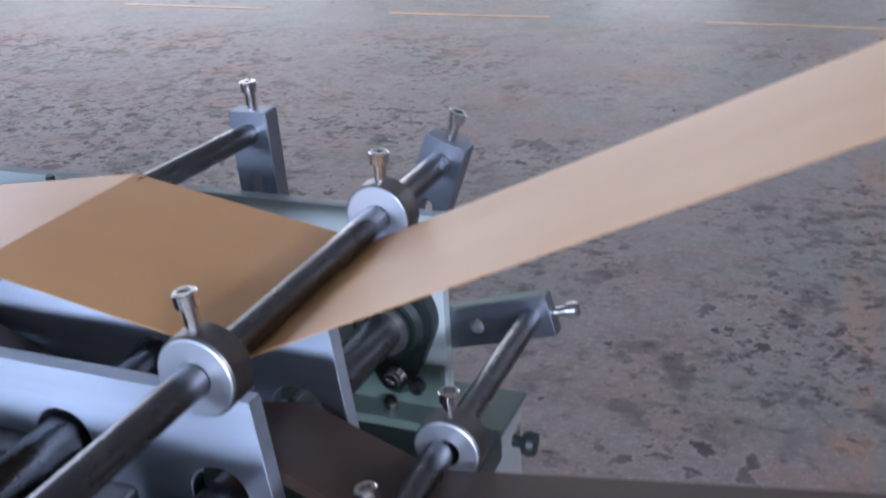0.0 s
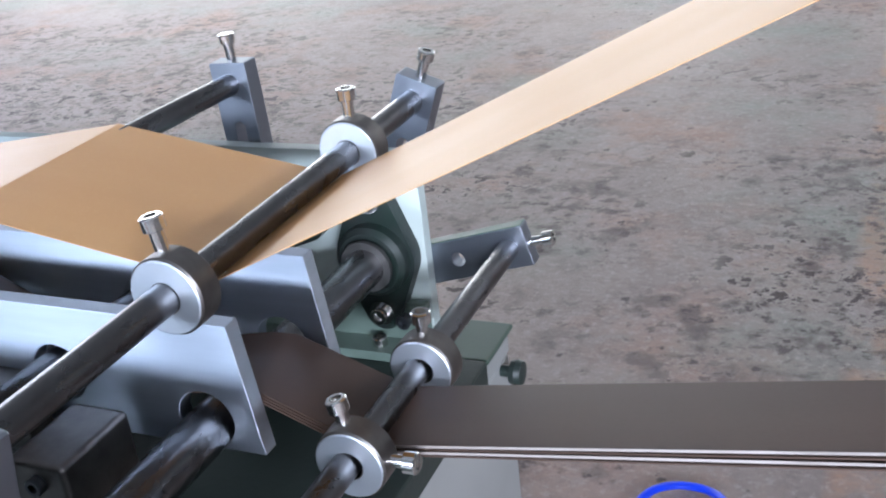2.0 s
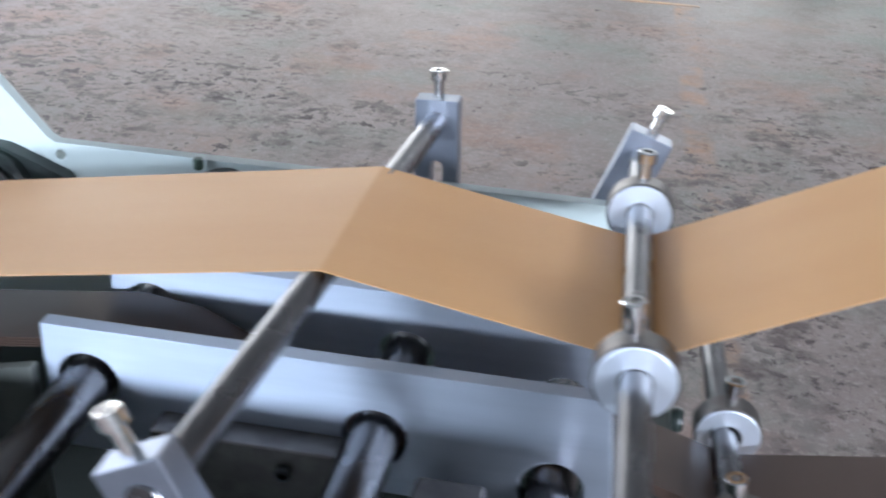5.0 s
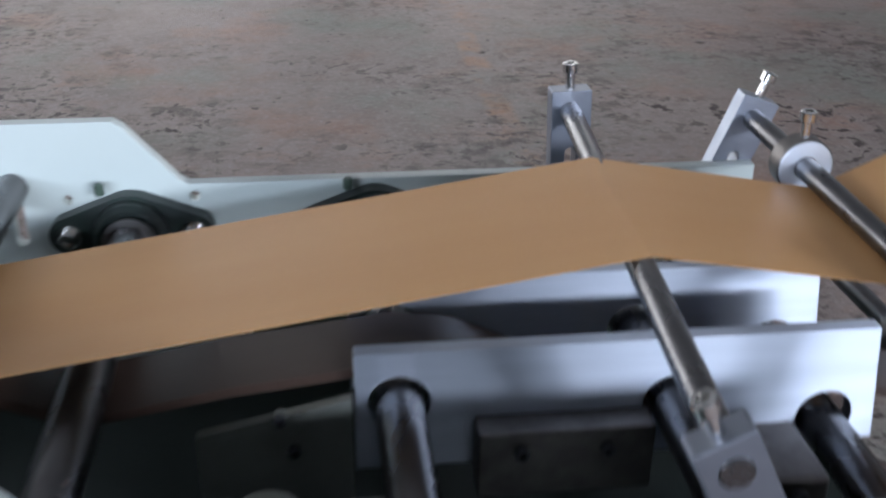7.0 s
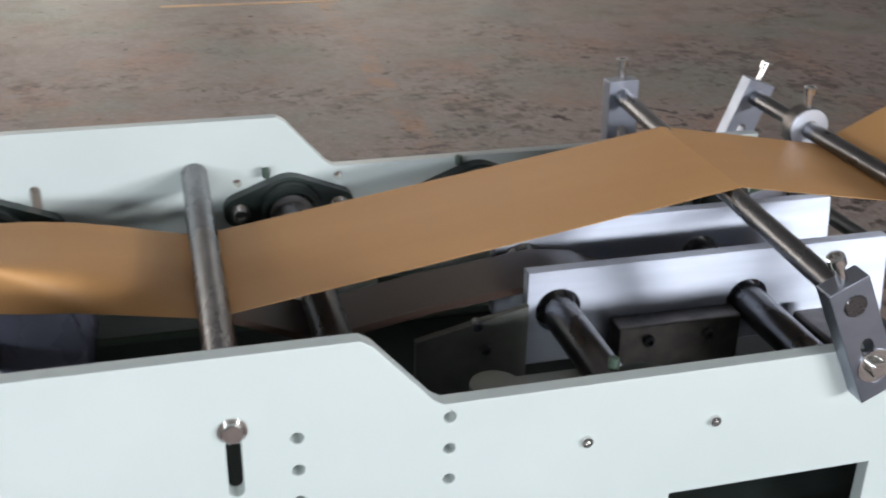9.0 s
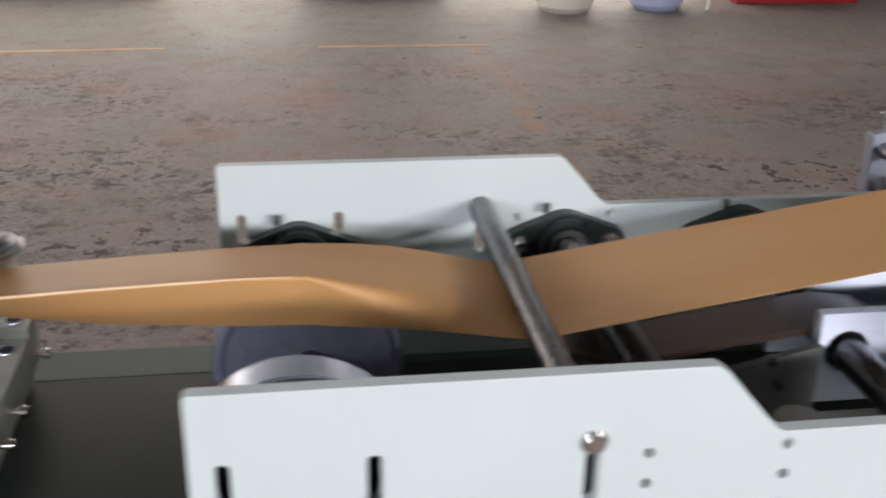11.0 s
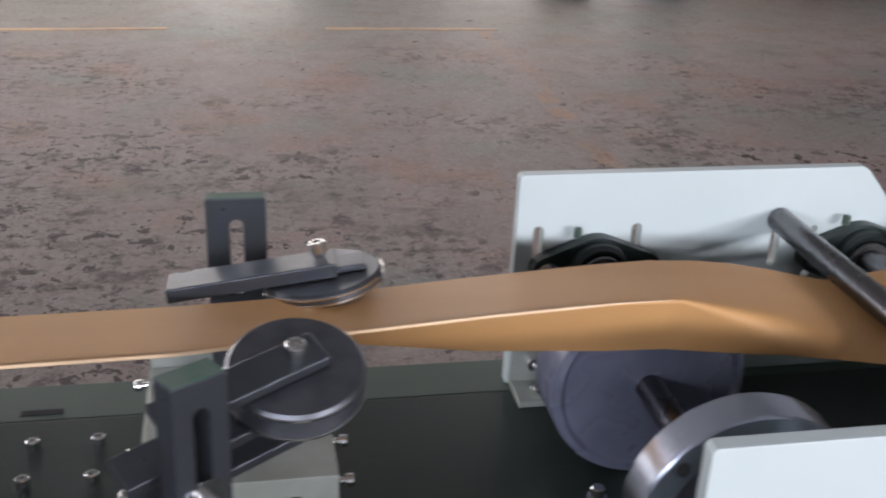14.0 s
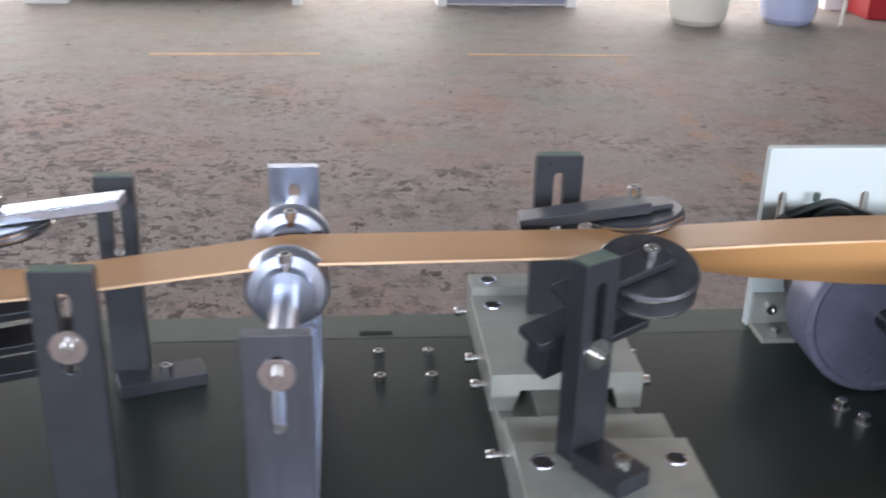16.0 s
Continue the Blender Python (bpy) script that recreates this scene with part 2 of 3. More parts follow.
# ---- mesh helpers ----
def part(name, bm, mat, parent=None, label="", smooth=True, bevel=0.0):
    """Links a bmesh as one mesh object under a thing or a part."""
    bmesh.ops.recalc_face_normals(bm, faces=bm.faces)
    me = bpy.data.meshes.new(name)
    bm.to_mesh(me)
    bm.free()
    me.materials.append(mat)
    if smooth:
        for p in me.polygons:
            p.use_smooth = True
        me.set_sharp_from_angle(angle=radians(32))
    ob = new(name, me)
    ob.parent = parent
    if label:
        ob["label"] = label
    if bevel:
        mod = ob.modifiers.new("edge", "BEVEL")
        mod.width, mod.segments, mod.limit_method, mod.angle_limit = bevel, 2, "ANGLE", radians(40)
        mod.harden_normals = True
    return ob


def thing(name, label, category, group="", kind="", at=(0, 0, 0)):
    ob = tagged(new(name), label, category, group, kind)
    ob.empty_display_size = 0.05
    ob.location = at
    return ob


def box(bm, x0, x1, y0, y1, z0, z1, m=None):
    c = bmesh.ops.create_cube(bm, size=1, matrix=Matrix.Translation(((x0 + x1) / 2, (y0 + y1) / 2, (z0 + z1) / 2))
                              @ Matrix.Diagonal((abs(x1 - x0), abs(y1 - y0), abs(z1 - z0), 1)))
    if m is not None:
        bmesh.ops.transform(bm, matrix=m, verts=c["verts"])
    return bm


def boxes(*args):
    bm = bmesh.new()
    for a in args:
        box(bm, *a)
    return bm


def lathe(profile, origin, axis, seg=36, bm=None):
    """Turns the profile, pairs of radius and height, about the axis."""
    bm = bm or bmesh.new()
    rot = Vector((0, 0, 1)).rotation_difference(Vector(axis)).to_matrix()
    rings = []
    for r, h in profile:
        if r < 1e-6:
            rings.append([bm.verts.new(rot @ Vector((0, 0, h)) + Vector(origin))])
        else:
            rings.append([bm.verts.new(rot @ Vector((r * math.cos(a), r * math.sin(a), h)) + Vector(origin))
                          for a in (2 * math.pi * i / seg for i in range(seg))])
    for a, b in zip(rings, rings[1:]):
        for i in range(seg):
            j = (i + 1) % seg
            if len(a) == 1 and len(b) > 1:
                bm.faces.new((a[0], b[i], b[j]))
            elif len(b) == 1 and len(a) > 1:
                bm.faces.new((a[i], a[j], b[0]))
            elif len(a) > 1:
                bm.faces.new((a[i], a[j], b[j], b[i]))
    return bm


def rod(p0, p1, r, seg=32, bm=None, chamfer=0.001):
    d = Vector(p1) - Vector(p0)
    L = d.length
    c = min(chamfer, r * 0.4)
    return lathe([(0, 0), (r - c, 0), (r, c), (r, L - c), (r - c, L), (0, L)], p0, d.normalized(), seg, bm)


def circle(x, z, r, n=20):
    return [(x + r * math.cos(2 * math.pi * i / n), z + r * math.sin(2 * math.pi * i / n)) for i in range(n)]


def slot(x, z0, z1, r, n=8):
    """An upright slot with round ends."""
    top = [(x + r * math.cos(math.pi * i / n), z1 - r + r * math.sin(math.pi * i / n)) for i in range(n + 1)]
    low = [(x - r * math.cos(math.pi * i / n), z0 + r - r * math.sin(math.pi * i / n)) for i in range(n + 1)]
    return top + low


def plate(outline, holes, y0, y1, m=None):
    """A plate drawn in x and z, with holes through it, from y0 to y1."""
    bm = bmesh.new()
    edges = []
    for loop in (outline, *holes):
        vs = [bm.verts.new((x, y0, z)) for x, z in loop]
        edges += [bm.edges.new((a, b)) for a, b in zip(vs, vs[1:] + vs[:1])]
    got = bmesh.ops.triangle_fill(bm, edges=edges, use_beauty=True)
    faces = [f for f in got["geom"] if isinstance(f, bmesh.types.BMFace)]
    ext = bmesh.ops.extrude_face_region(bm, geom=faces)
    bmesh.ops.translate(bm, vec=(0, y1 - y0, 0), verts=[v for v in ext["geom"] if isinstance(v, bmesh.types.BMVert)])
    if m is not None:
        bmesh.ops.transform(bm, matrix=m, verts=bm.verts)
    return bm


def socket_screw(origin, axis, r=0.0065, head=0.008, stem=0.012, stem_r=0.004, bm=None):
    """A socket head cap screw whose head begins at origin and points along axis."""
    s = r * 0.55
    return lathe([(0, head - 0.004), (s, head - 0.004), (s, head), (r - 0.0008, head), (r, head - 0.0008), (r, 0.0004),
                  (r - 0.0004, 0), (stem_r, 0), (stem_r, -stem), (0, -stem)], origin, axis, 18, bm)


def hex_bolt(origin, axis, r=0.0075, head=0.006, stem=0.012, stem_r=0.004, washer=0.0095):
    bm = lathe([(0, head), (r * 0.85, head), (r, head - 0.001), (r, 0.0015), (washer, 0.0015), (washer, 0)], origin, axis, 6 * 3)
    return lathe([(stem_r, 0), (stem_r, -stem), (0, -stem)], origin, axis, 12, bm)


# ---- hall ----
part("floor", boxes((-7, 9, -6, 14, -0.2, 0)), M_FLOOR, smooth=False)
tagged(bpy.data.objects["floor"], "worn mottled brown-grey concrete floor with dark pits", "floor", kind="structure")

WY = 7.3
PIERS = ((-7, -6.4), (-2.75, -2.45), (-0.85, -0.78), (0.22, 0.29), (1.19, 1.26), (3.2, 9))
north = part("wall_north", boxes(*((a, b, WY, WY + 0.25, 0, 3.1) for a, b in PIERS), (0.29, 1.19, WY, WY + 0.25, 2.3, 3.1), (-7, 9, WY, WY + 0.25, 3.1, 5)), M_WALL, smooth=False)
tagged(north, "white painted wall with open gateways to bright daylight", "wall", kind="structure")
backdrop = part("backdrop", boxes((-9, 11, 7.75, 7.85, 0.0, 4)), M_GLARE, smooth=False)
tagged(backdrop, "plain glowing backdrop for the overexposed sunlit yard outside", "backdrop", kind="structure")
door = part("door_1", boxes((0.29, 1.19, WY + 0.06, WY + 0.11, 0.01, 2.3)), M_DOOR, smooth=False, bevel=0.004)
tagged(door, "closed grey-blue ribbed sheet metal door", "door", kind="structure")
for i in range(9):
    part("rib", boxes((0.33 + 0.095 * i, 0.365 + 0.095 * i, WY + 0.045, WY + 0.06, 0.03, 2.28)), M_DOOR, door, bevel=0.003)
# Unseen walls and roof added to close the hall and hold down fill.
west = part("wall_west", boxes((-6.75, -6.5, -6, 2.4, 0, 5), (-6.75, -6.5, 6.2, WY, 0, 5), (-6.75, -6.5, 2.4, 6.2, 0, 0.8),
                               (-6.75, -6.5, 2.4, 6.2, 4.0, 5)), M_WALL_UNSEEN, smooth=False)
tagged(west, "unseen wall with a wide window opening, grey to limit bounced light", "wall", kind="structure")
east = part("wall_east", boxes((8.5, 8.75, -6, WY, 0, 5)), M_WALL_UNSEEN, smooth=False)
tagged(east, "unseen plain wall, grey to limit bounced light", "wall", kind="structure")
WINDOWS = ((-4.5, -2.1), (-1.95, 0.0), (2.0, 3.05), (3.25, 5.4))
PIERS_SOUTH = [(a[1], b[0]) for a, b in zip(((0, -6.5), *WINDOWS), (*WINDOWS, (8.5, 0)))]
south = part("wall_south", boxes((-6.5, 8.5, -4.75, -4.5, 0, 1.95), (-6.5, 8.5, -4.75, -4.5, 2.75, 5),
                                 *((a, b, -4.75, -4.5, 1.95, 2.75) for a, b in PIERS_SOUTH)), M_WALL_UNSEEN, smooth=False)
tagged(south, "unseen wall with four long window openings, grey to limit bounced light", "wall", kind="structure")
ceiling = part("ceiling", boxes((-6.75, 8.75, -4.75, WY + 0.25, 5, 5.2)), M_CEIL, smooth=False)
tagged(ceiling, "unseen roof over the hall, grey to limit bounced light", "ceiling", kind="structure")

for x0, x1, skew in ((-1.62, -0.62, 0.03), (0.27, 1.29, -0.02), (-3.6, -2.5, 0.0)):
    bm = bmesh.new()
    n, ends = 40, []
    for k in range(n + 1):
        x = x0 + (x1 - x0) * k / n
        y = 5.70 + skew * (k / n - 0.5) + 0.006 * noise.noise(Vector((x * 4, 7.1, 0)))
        w = 0.024 + 0.010 * noise.noise(Vector((x * 9, 1.7, 0)))
        ends.append([bm.verts.new(v) for v in ((x, y - w, -0.001), (x, y - w + 0.001, 0.003), (x, y + w - 0.001, 0.003), (x, y + w, -0.001))])
    for a, b in zip(ends, ends[1:]):
        for k in range(4):
            bm.faces.new((a[k], b[k], b[(k + 1) % 4], a[(k + 1) % 4]))
    bm.faces.new(ends[0])
    bm.faces.new(ends[-1])
    tagged(part("floor_marking", bm, M_LINE, smooth=False), "faded orange-yellow painted dash on concrete", "floor marking",
           "painted line dashes")

# ---- machine bed ----
bed = thing("machine_bed", "dark green steel machine bed on a pale grey cabinet", "machine")
part("top_plate", boxes((-1.7, 0.935, -0.2, 0.424, 0.84, 0.865)), M_BED, bed, "dark green enamelled top", bevel=0.002)
part("rim", boxes((-1.7, 0.935, 0.425, 0.488, 0.859, 0.864)), M_RIM, bed, "green rim strip", bevel=0.002)
part("cabinet", boxes((-1.69, 0.931, -0.17, 0.484, 0.05, 0.8385)), M_BODY, bed, "pale grey cabinet", bevel=0.004)
for x in (-1.5, 0.8):
    for y in (-0.1, 0.38):
        part("foot", lathe([(0, 0), (0.04, 0), (0.04, 0.015), (0.012, 0.02), (0.012, 0.05), (0, 0.05)], (x, y, 0), (0, 0, 1), 20), M_BLACK, bed)
part("rim_strip", boxes((-1.69, 0.931, 0.4255, 0.484, 0.8388, 0.8587)), M_BODY, bed, "pale grey strip under the rim", bevel=0.001)
part("knob", lathe([(0, 0), (0.005, 0), (0.005, 0.008), (0.010, 0.009), (0.0115, 0.014), (0.010, 0.019), (0, 0.020)],
                   (0.931, 0.462, 0.832), (1, 0, 0), 18), M_BLACK, bed, "black plastic knob")

# ---- side plates ----
OUT = [(0, 0.865), (0.886, 0.865), (0.886, 1.035), (0.407, 1.035), (0.400, 1.039), (0.360, 1.085), (0.352, 1.09), (0.003, 1.09), (0, 1.087)]


def side_plate(y0, y1, label):
    holes = [slot(0.022, 0.985, 1.037, 0.0048), slot(0.121, 0.985, 1.037, 0.0048), slot(0.270, 0.985, 1.037, 0.0048)]
    holes += [circle(x, z, 0.0042, 12) for x in (0.310, 0.411) for z in (1.024, 0.999, 0.974)]
    holes += [[(0.58, 0.875), (0.748, 0.875), (0.748, 0.930), (0.58, 0.930)]] if y0 < 0.2 else []
    holes += [circle(x, z, 0.003, 10) for x, z in ((0.51, 0.989), (0.608, 0.991), (0.80, 0.99))]
    ob = part("side_plate", plate(OUT, holes, y0, y1), M_WHITE, bevel=0.0012)
    tagged(ob, label, "machine plate", "side plates")
    return ob


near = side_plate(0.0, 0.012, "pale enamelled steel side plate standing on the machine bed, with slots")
# Unseen dark sheet added so the front guide plate reflects dark below.
part("reflection_shade", boxes((0.42, 0.57, 0.0125, 0.0145, 0.868, 1.030), (0.75, 0.884, 0.0125, 0.0145, 0.868, 1.030), (0.5701, 0.7499, 0.0125, 0.0145, 0.935, 1.030)), M_BED, near, "unseen dark sheet added to darken the plate opposite")
far = side_plate(0.438, 0.450, "pale enamelled steel side plate carrying black bearings")


def flange_bearing(parent, x, z, y, d, turn=0.0, shaft_r=0.015):
    """A two-bolt flange bearing on the face at y, standing out along d (+1 or -1 in y)."""
    def oval(n=12):
        a = math.acos((0.034 - 0.016) / 0.0495)
        pts = []
        for cx, r, a0, a1 in ((0.0495, 0.016, -a, a), (0, 0.034, a, math.pi - a), (-0.0495, 0.016, math.pi - a, math.pi + a), (0, 0.034, math.pi + a, 2 * math.pi - a)):
            pts += [(cx + r * math.cos(a0 + (a1 - a0) * k / n), r * math.sin(a0 + (a1 - a0) * k / n)) for k in range(n)]
        return pts
    rot = pose(x, y, z, 0, turn, 0)
    f = part("flange_bearing", plate(oval(), [], 0, 0.014 * d, rot), M_BLACK, parent, "black cast iron flange bearing", bevel=0.003)
    bm = lathe([(0.031, 0.012), (0.030, 0.022), (0.026, 0.026), (0.0235, 0.026), (0.0235, 0.022), (0.019, 0.022), (0.019, 0.031),
                (shaft_r, 0.031)], (x, y, z), (0, d, 0))
    part("housing", bm, M_BLACK, f)
    part("seal", lathe([(shaft_r + 0.0005, 0.032), (shaft_r + 0.0065, 0.032), (shaft_r + 0.0065, 0.028)], (x, y, z), (0, d, 0), 28), M_COLLAR_SIDE, f, "browned seal ring")
    for sx in (-1, 1):
        p = rot @ Vector((0.0495 * sx, 0.014 * d, 0))
        part("bolt", lathe([(0, 0.007), (0.003, 0.007), (0.004, 0.010), (0.0065, 0.010), (0.0072, 0.009), (0.0072, 0.002), (0.0105, 0.002), (0.0105, 0)], p, (0, d, 0), 18),
             M_CHROME, f)
    bm = rod((x - 0.022, y + 0.01 * d, z + 0.034), (x - 0.022, y + 0.01 * d, z + 0.044), 0.004, 10)
    part("grease_nipple", bm, M_RIM, f)
    return f


for x, z, turn in ((0.36, 0.998, 0), (0.5575, 0.996, 0), (0.739, 0.976, 0), (0.8475, 0.950, 90), (0.08, 0.995, 0)):
    flange_bearing(far, x, z, 0.438, -1, turn)
    if x > 0.3:
        flange_bearing(near, x, z, 0.012, 1, turn)

for side, y, d in ((near, 0.0, -1), (far, 0.438, -1)):
    for x, z in ((0.51, 0.989), (0.608, 0.991), (0.80, 0.99)):
        part("set_screw", lathe([(0, 0.001), (0.0022, 0.001), (0.0022, 0.003), (0.004, 0.003), (0.0045, 0.002), (0.0045, 0)], (x, y, z), (0, d, 0), 12), M_CHROME, side)
part("bolt", hex_bolt((0.270, 0, 1.037), (0, -1, 0)), M_CHROME, near, "zinc plated bolt in slot")
part("bolt", hex_bolt((0.121, 0, 0.990), (0, -1, 0)), M_CHROME, near)
part("bolt", hex_bolt((0.022, 0, 0.985), (0, -1, 0)), M_CHROME, near)
part("foot_angle", plate([(0.390, 0.8655), (0.4375, 0.8655), (0.4375, 0.910), (0.430, 0.910), (0.430, 0.872), (0.390, 0.872)], [], -0.06, -0.003, pose(0, 0, 0, 0, 0, 90)), M_CAST, far, "pale angle foot", bevel=0.001)
part("bolt", socket_screw((0.024, 0.430, 0.893), (0, -1, 0)), M_CHROME, far)
part("bolt", socket_screw((0.024, 0.404, 0.872), (0, 0, 1), stem=0.006), M_CHROME, far)


# Rim green, lightened in colour for the side plate's reflection on it.
part("foot_rail", plate([(0.404, 0.8655), (0.4375, 0.8655), (0.4375, 0.908), (0.429, 0.908), (0.429, 0.874), (0.404, 0.874)], [], -0.884, -0.45, pose(0, 0, 0, 0, 0, 90)), M_RAIL_PALE, far, "angle rail along the foot, rim green lightened for reflections", bevel=0.001)
for x in (0.50, 0.66, 0.80, 0.865):
    part("bolt", socket_screw((x, 0.429, 0.893), (0, -1, 0), stem=0.006), M_DARK, far)
    part("bolt", socket_screw((x - 0.02, 0.416, 0.874), (0, 0, 1), stem=0.006), M_CHROME, far)


# ---- shafts ----
def shaft_thing(name, label, x, z, y0, y1, r, mat=M_BAR, group="cross shafts"):
    return tagged(part(name, rod((x, y0, z), (x, y1, z), r), mat), label, "shaft", group)


shaft_thing("cross_bar", "round steel cross bar pressing on the board strip", 0.2695, 1.037, 0.0125, 0.4375, 0.0125)
for x, z in ((0.36, 0.998), (0.5575, 0.987), (0.739, 0.976), (0.8475, 0.950)):
    shaft_thing("roller_shaft", "dark ground steel roller shaft between the side plates", x, z, 0.02, 0.437, 0.0155)


def collar(parent, x, y, z, r=0.025, w=0.02, bore=0.0125, screws=(0,), lift=0.022):
    """A shaft collar with a lit-coloured face towards -y; screws by their lean from upright in degrees."""
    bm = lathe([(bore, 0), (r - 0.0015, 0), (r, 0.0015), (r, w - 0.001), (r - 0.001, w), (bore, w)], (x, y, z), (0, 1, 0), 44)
    # One steel in two colours: dark body for shade, pale face for light.
    c = part("collar", bm, M_OILED_SHADED, parent, "steel shaft collar")
    part("face", lathe([(bore + 0.0005, 0), (r - 0.0018, 0), (r - 0.001, 0.0006)], (x, y - 0.0007, z), (0, 1, 0), 44), M_COLLAR_LIT, c, "near face, coloured paler for the light it catches")
    for lean in screws:
        a = Vector((math.sin(radians(lean)), 0, math.cos(radians(lean))))
        o = Vector((x, y + w * 0.55, z)) + a * (r + lift - 0.008)
        part("screw", socket_screw(o, a, 0.0065, 0.008, lift, 0.004), M_CHROME, c, "zinc plated socket screw")
    return c


def arm(parent, x, z, y0, y1, length, lean, w=0.036, top=0.018, screw=True, slotted=True):
    """A flat arm with a shaft hole near its top, leaning by degrees about the hole."""
    o = [(-w / 2, -length), (w / 2, -length), (w / 2, top - 0.001), (w / 2 - 0.001, top), (-w / 2 + 0.001, top), (-w / 2, top - 0.001)]
    holes = [slot(0, -length + 0.012, -0.032, 0.0048)] if slotted else []
    m = pose(x, 0, z, 0, lean, 0)
    a = part("arm", plate(o, holes, y0, y1, m), M_ARM, parent, "ground steel arm", bevel=0.001)
    if screw:
        up = m.to_3x3() @ Vector((0, 0, 1))
        p = m @ Vector((0, (y0 + y1) / 2, top + 0.014))
        part("screw", socket_screw(p, up, 0.0065, 0.008, 0.016, 0.004), M_CHROME, a, "zinc plated socket screw")
    return a


R_G = 0.0088
guide_a = thing("guide_shaft", "steel guide shaft on slotted arms above the side plates", "guide shaft", "guide shafts")
part("shaft", rod((0.692, -0.019, 1.083), (0.724, 0.466, 1.083), R_G), M_BAR, guide_a, "worn ground steel shaft")
arm(guide_a, 0.724, 1.083, 0.4505, 0.468, 0.11, -2, 0.034)
arm(guide_a, 0.692, 1.083, -0.0175, -0.0005, 0.085, -26, 0.032)
part("bolt", hex_bolt((0.718, -0.0175, 1.032), (0, -1, 0), 0.007, 0.007, 0.012, 0.004, 0.0135), M_CHROME, guide_a)

guide_b = thing("guide_shaft", "steel guide shaft with two bright collars holding the board strip", "guide shaft", "guide shafts")
part("shaft", rod((0.8835, -0.019, 1.072), (0.8835, 0.466, 1.072), R_G), M_BAR, guide_b, "worn ground steel shaft")
arm(guide_b, 0.8835, 1.072, 0.4505, 0.468, 0.11, 20, 0.034)
arm(guide_b, 0.887, 1.072, -0.0175, -0.0005, 0.085, 10, 0.036)
collar(guide_b, 0.8835, 0.343, 1.072, 0.0225, 0.018, R_G, (0,), 0.020)
collar(guide_b, 0.8835, 0.134, 1.072, 0.0225, 0.018, R_G, (-8,), 0.020)

guide_c = thing("guide_shaft", "low steel guide shaft with two collars beside the frame end", "guide shaft", "guide shafts")
part("shaft", rod((0.957, -0.017, 0.961), (0.951, 0.463, 0.953), 0.0085), M_BAR, guide_c, "worn ground steel shaft")
for y0, y1, x, z in ((0.4505, 0.464, 0.951, 0.953), (-0.0175, -0.0005, 0.957, 0.961)):
    m = pose(x, 0, z, 0, -16, 0)
    a = part("arm", plate([(-0.15, -0.017), (0.017, -0.017), (0.017, 0.017), (-0.15, 0.017)], [slot(-0.045, -0.006, 0.006, 0.005)], y0, y1, m), M_ARM, guide_c,
             "bright steel arm", bevel=0.001)
    bm = bmesh.new()
    box(bm, -0.149, 0.016, y0 + 0.001, y1 - 0.001, 0.017, 0.0176, m)
    part("painted_top", bm, M_GREEN, a, "worn green painted top")
    part("screw", socket_screw(m @ Vector((0.029, (y0 + y1) / 2, 0)), m.to_3x3() @ Vector((1, 0, 0)), 0.0062, 0.008, 0.016, 0.004), M_CHROME, a)
collar(guide_c, 0.956, 0.266, 0.9565, 0.022, 0.018, 0.0085, (0,), 0.016)
collar(guide_c, 0.957, 0.163, 0.958, 0.022, 0.018, 0.0085, (-12, 88), 0.016)

# ---- polished guide plates between the side plates ----
for y0, holes, label in ((0.185, True, "polished steel guide plate with shaft holes"), (0.278, False, "polished steel guide plate behind the brown strip")):
    o = [(0.529, 0.936), (0.886, 0.936), (0.876, 1.025), (0.529, 1.025)]
    h = [circle(0.5575, 0.987, 0.0200, 28), circle(0.739, 0.976, 0.0200, 28), circle(0.8475, 0.957, 0.0195, 28)]
    p = part("guide_plate", plate(o, h, y0, y0 + 0.012), M_GROUND, bevel=0.0008)
    tagged(p, label, "guide plate", "guide plates")
clamp = thing("clamp_block", "dark steel clamp block screwed to the polished plate", "clamp block")
part("block", boxes((0.606, 0.722, 0.162, 0.1845, 0.925, 0.975)), M_OILED_SHADED, clamp, bevel=0.002)
for x in (0.634, 0.690):
    part("screw", socket_screw((x, 0.162, 0.960), (0, -1, 0), 0.0052, 0.005, 0.006, 0.003), M_DARK, clamp)
block = thing("bearing_block", "worn brown-grey steel block below the polished plate", "bearing block")
part("block", boxes((0.770, 0.812, 0.10, 0.16, 0.866, 0.975)), M_OILED_SHADED, block, bevel=0.004)
part("ledge", boxes((0.772, 0.81, 0.085, 0.0995, 0.866, 0.925)), M_COLLAR_SIDE, block, bevel=0.003)
part("screw", socket_screw((0.792, 0.10, 0.962), (0, -1, 0), 0.006, 0.006, 0.006, 0.003), M_DARK, block)
stay = part("stay_plate", plate([(0.43, 0.866), (0.527, 0.866), (0.527, 1.000), (0.43, 0.978)], [circle(0.482, 0.988, 0.004, 12), circle(0.490, 0.964, 0.004, 12)], 0.174, 0.181), M_STAY, bevel=0.001)
tagged(stay, "dark oiled steel stay plate standing on the bed", "stay plate")
for x, z in ((0.482, 0.988), (0.490, 0.964)):
    part("screw", socket_screw((x, 0.174, z), (0, -1, 0), 0.0045, 0.005, 0.005, 0.003), M_DARK, stay)
lever = thing("clamp_lever", "flat grey steel lever with a round end", "lever")
part("plate", plate([(0.475 + 0.02 * math.cos(a), 0.0 + 0.02 * math.sin(a)) for a in (radians(20 + 320 * k / 20) for k in range(21))] + [(0.56, -0.007), (0.56, 0.007)], [], 0, 0.006, pose(0, 0.10, 0.972, 90, 0, 0)), M_CAST, lever, bevel=0.001)
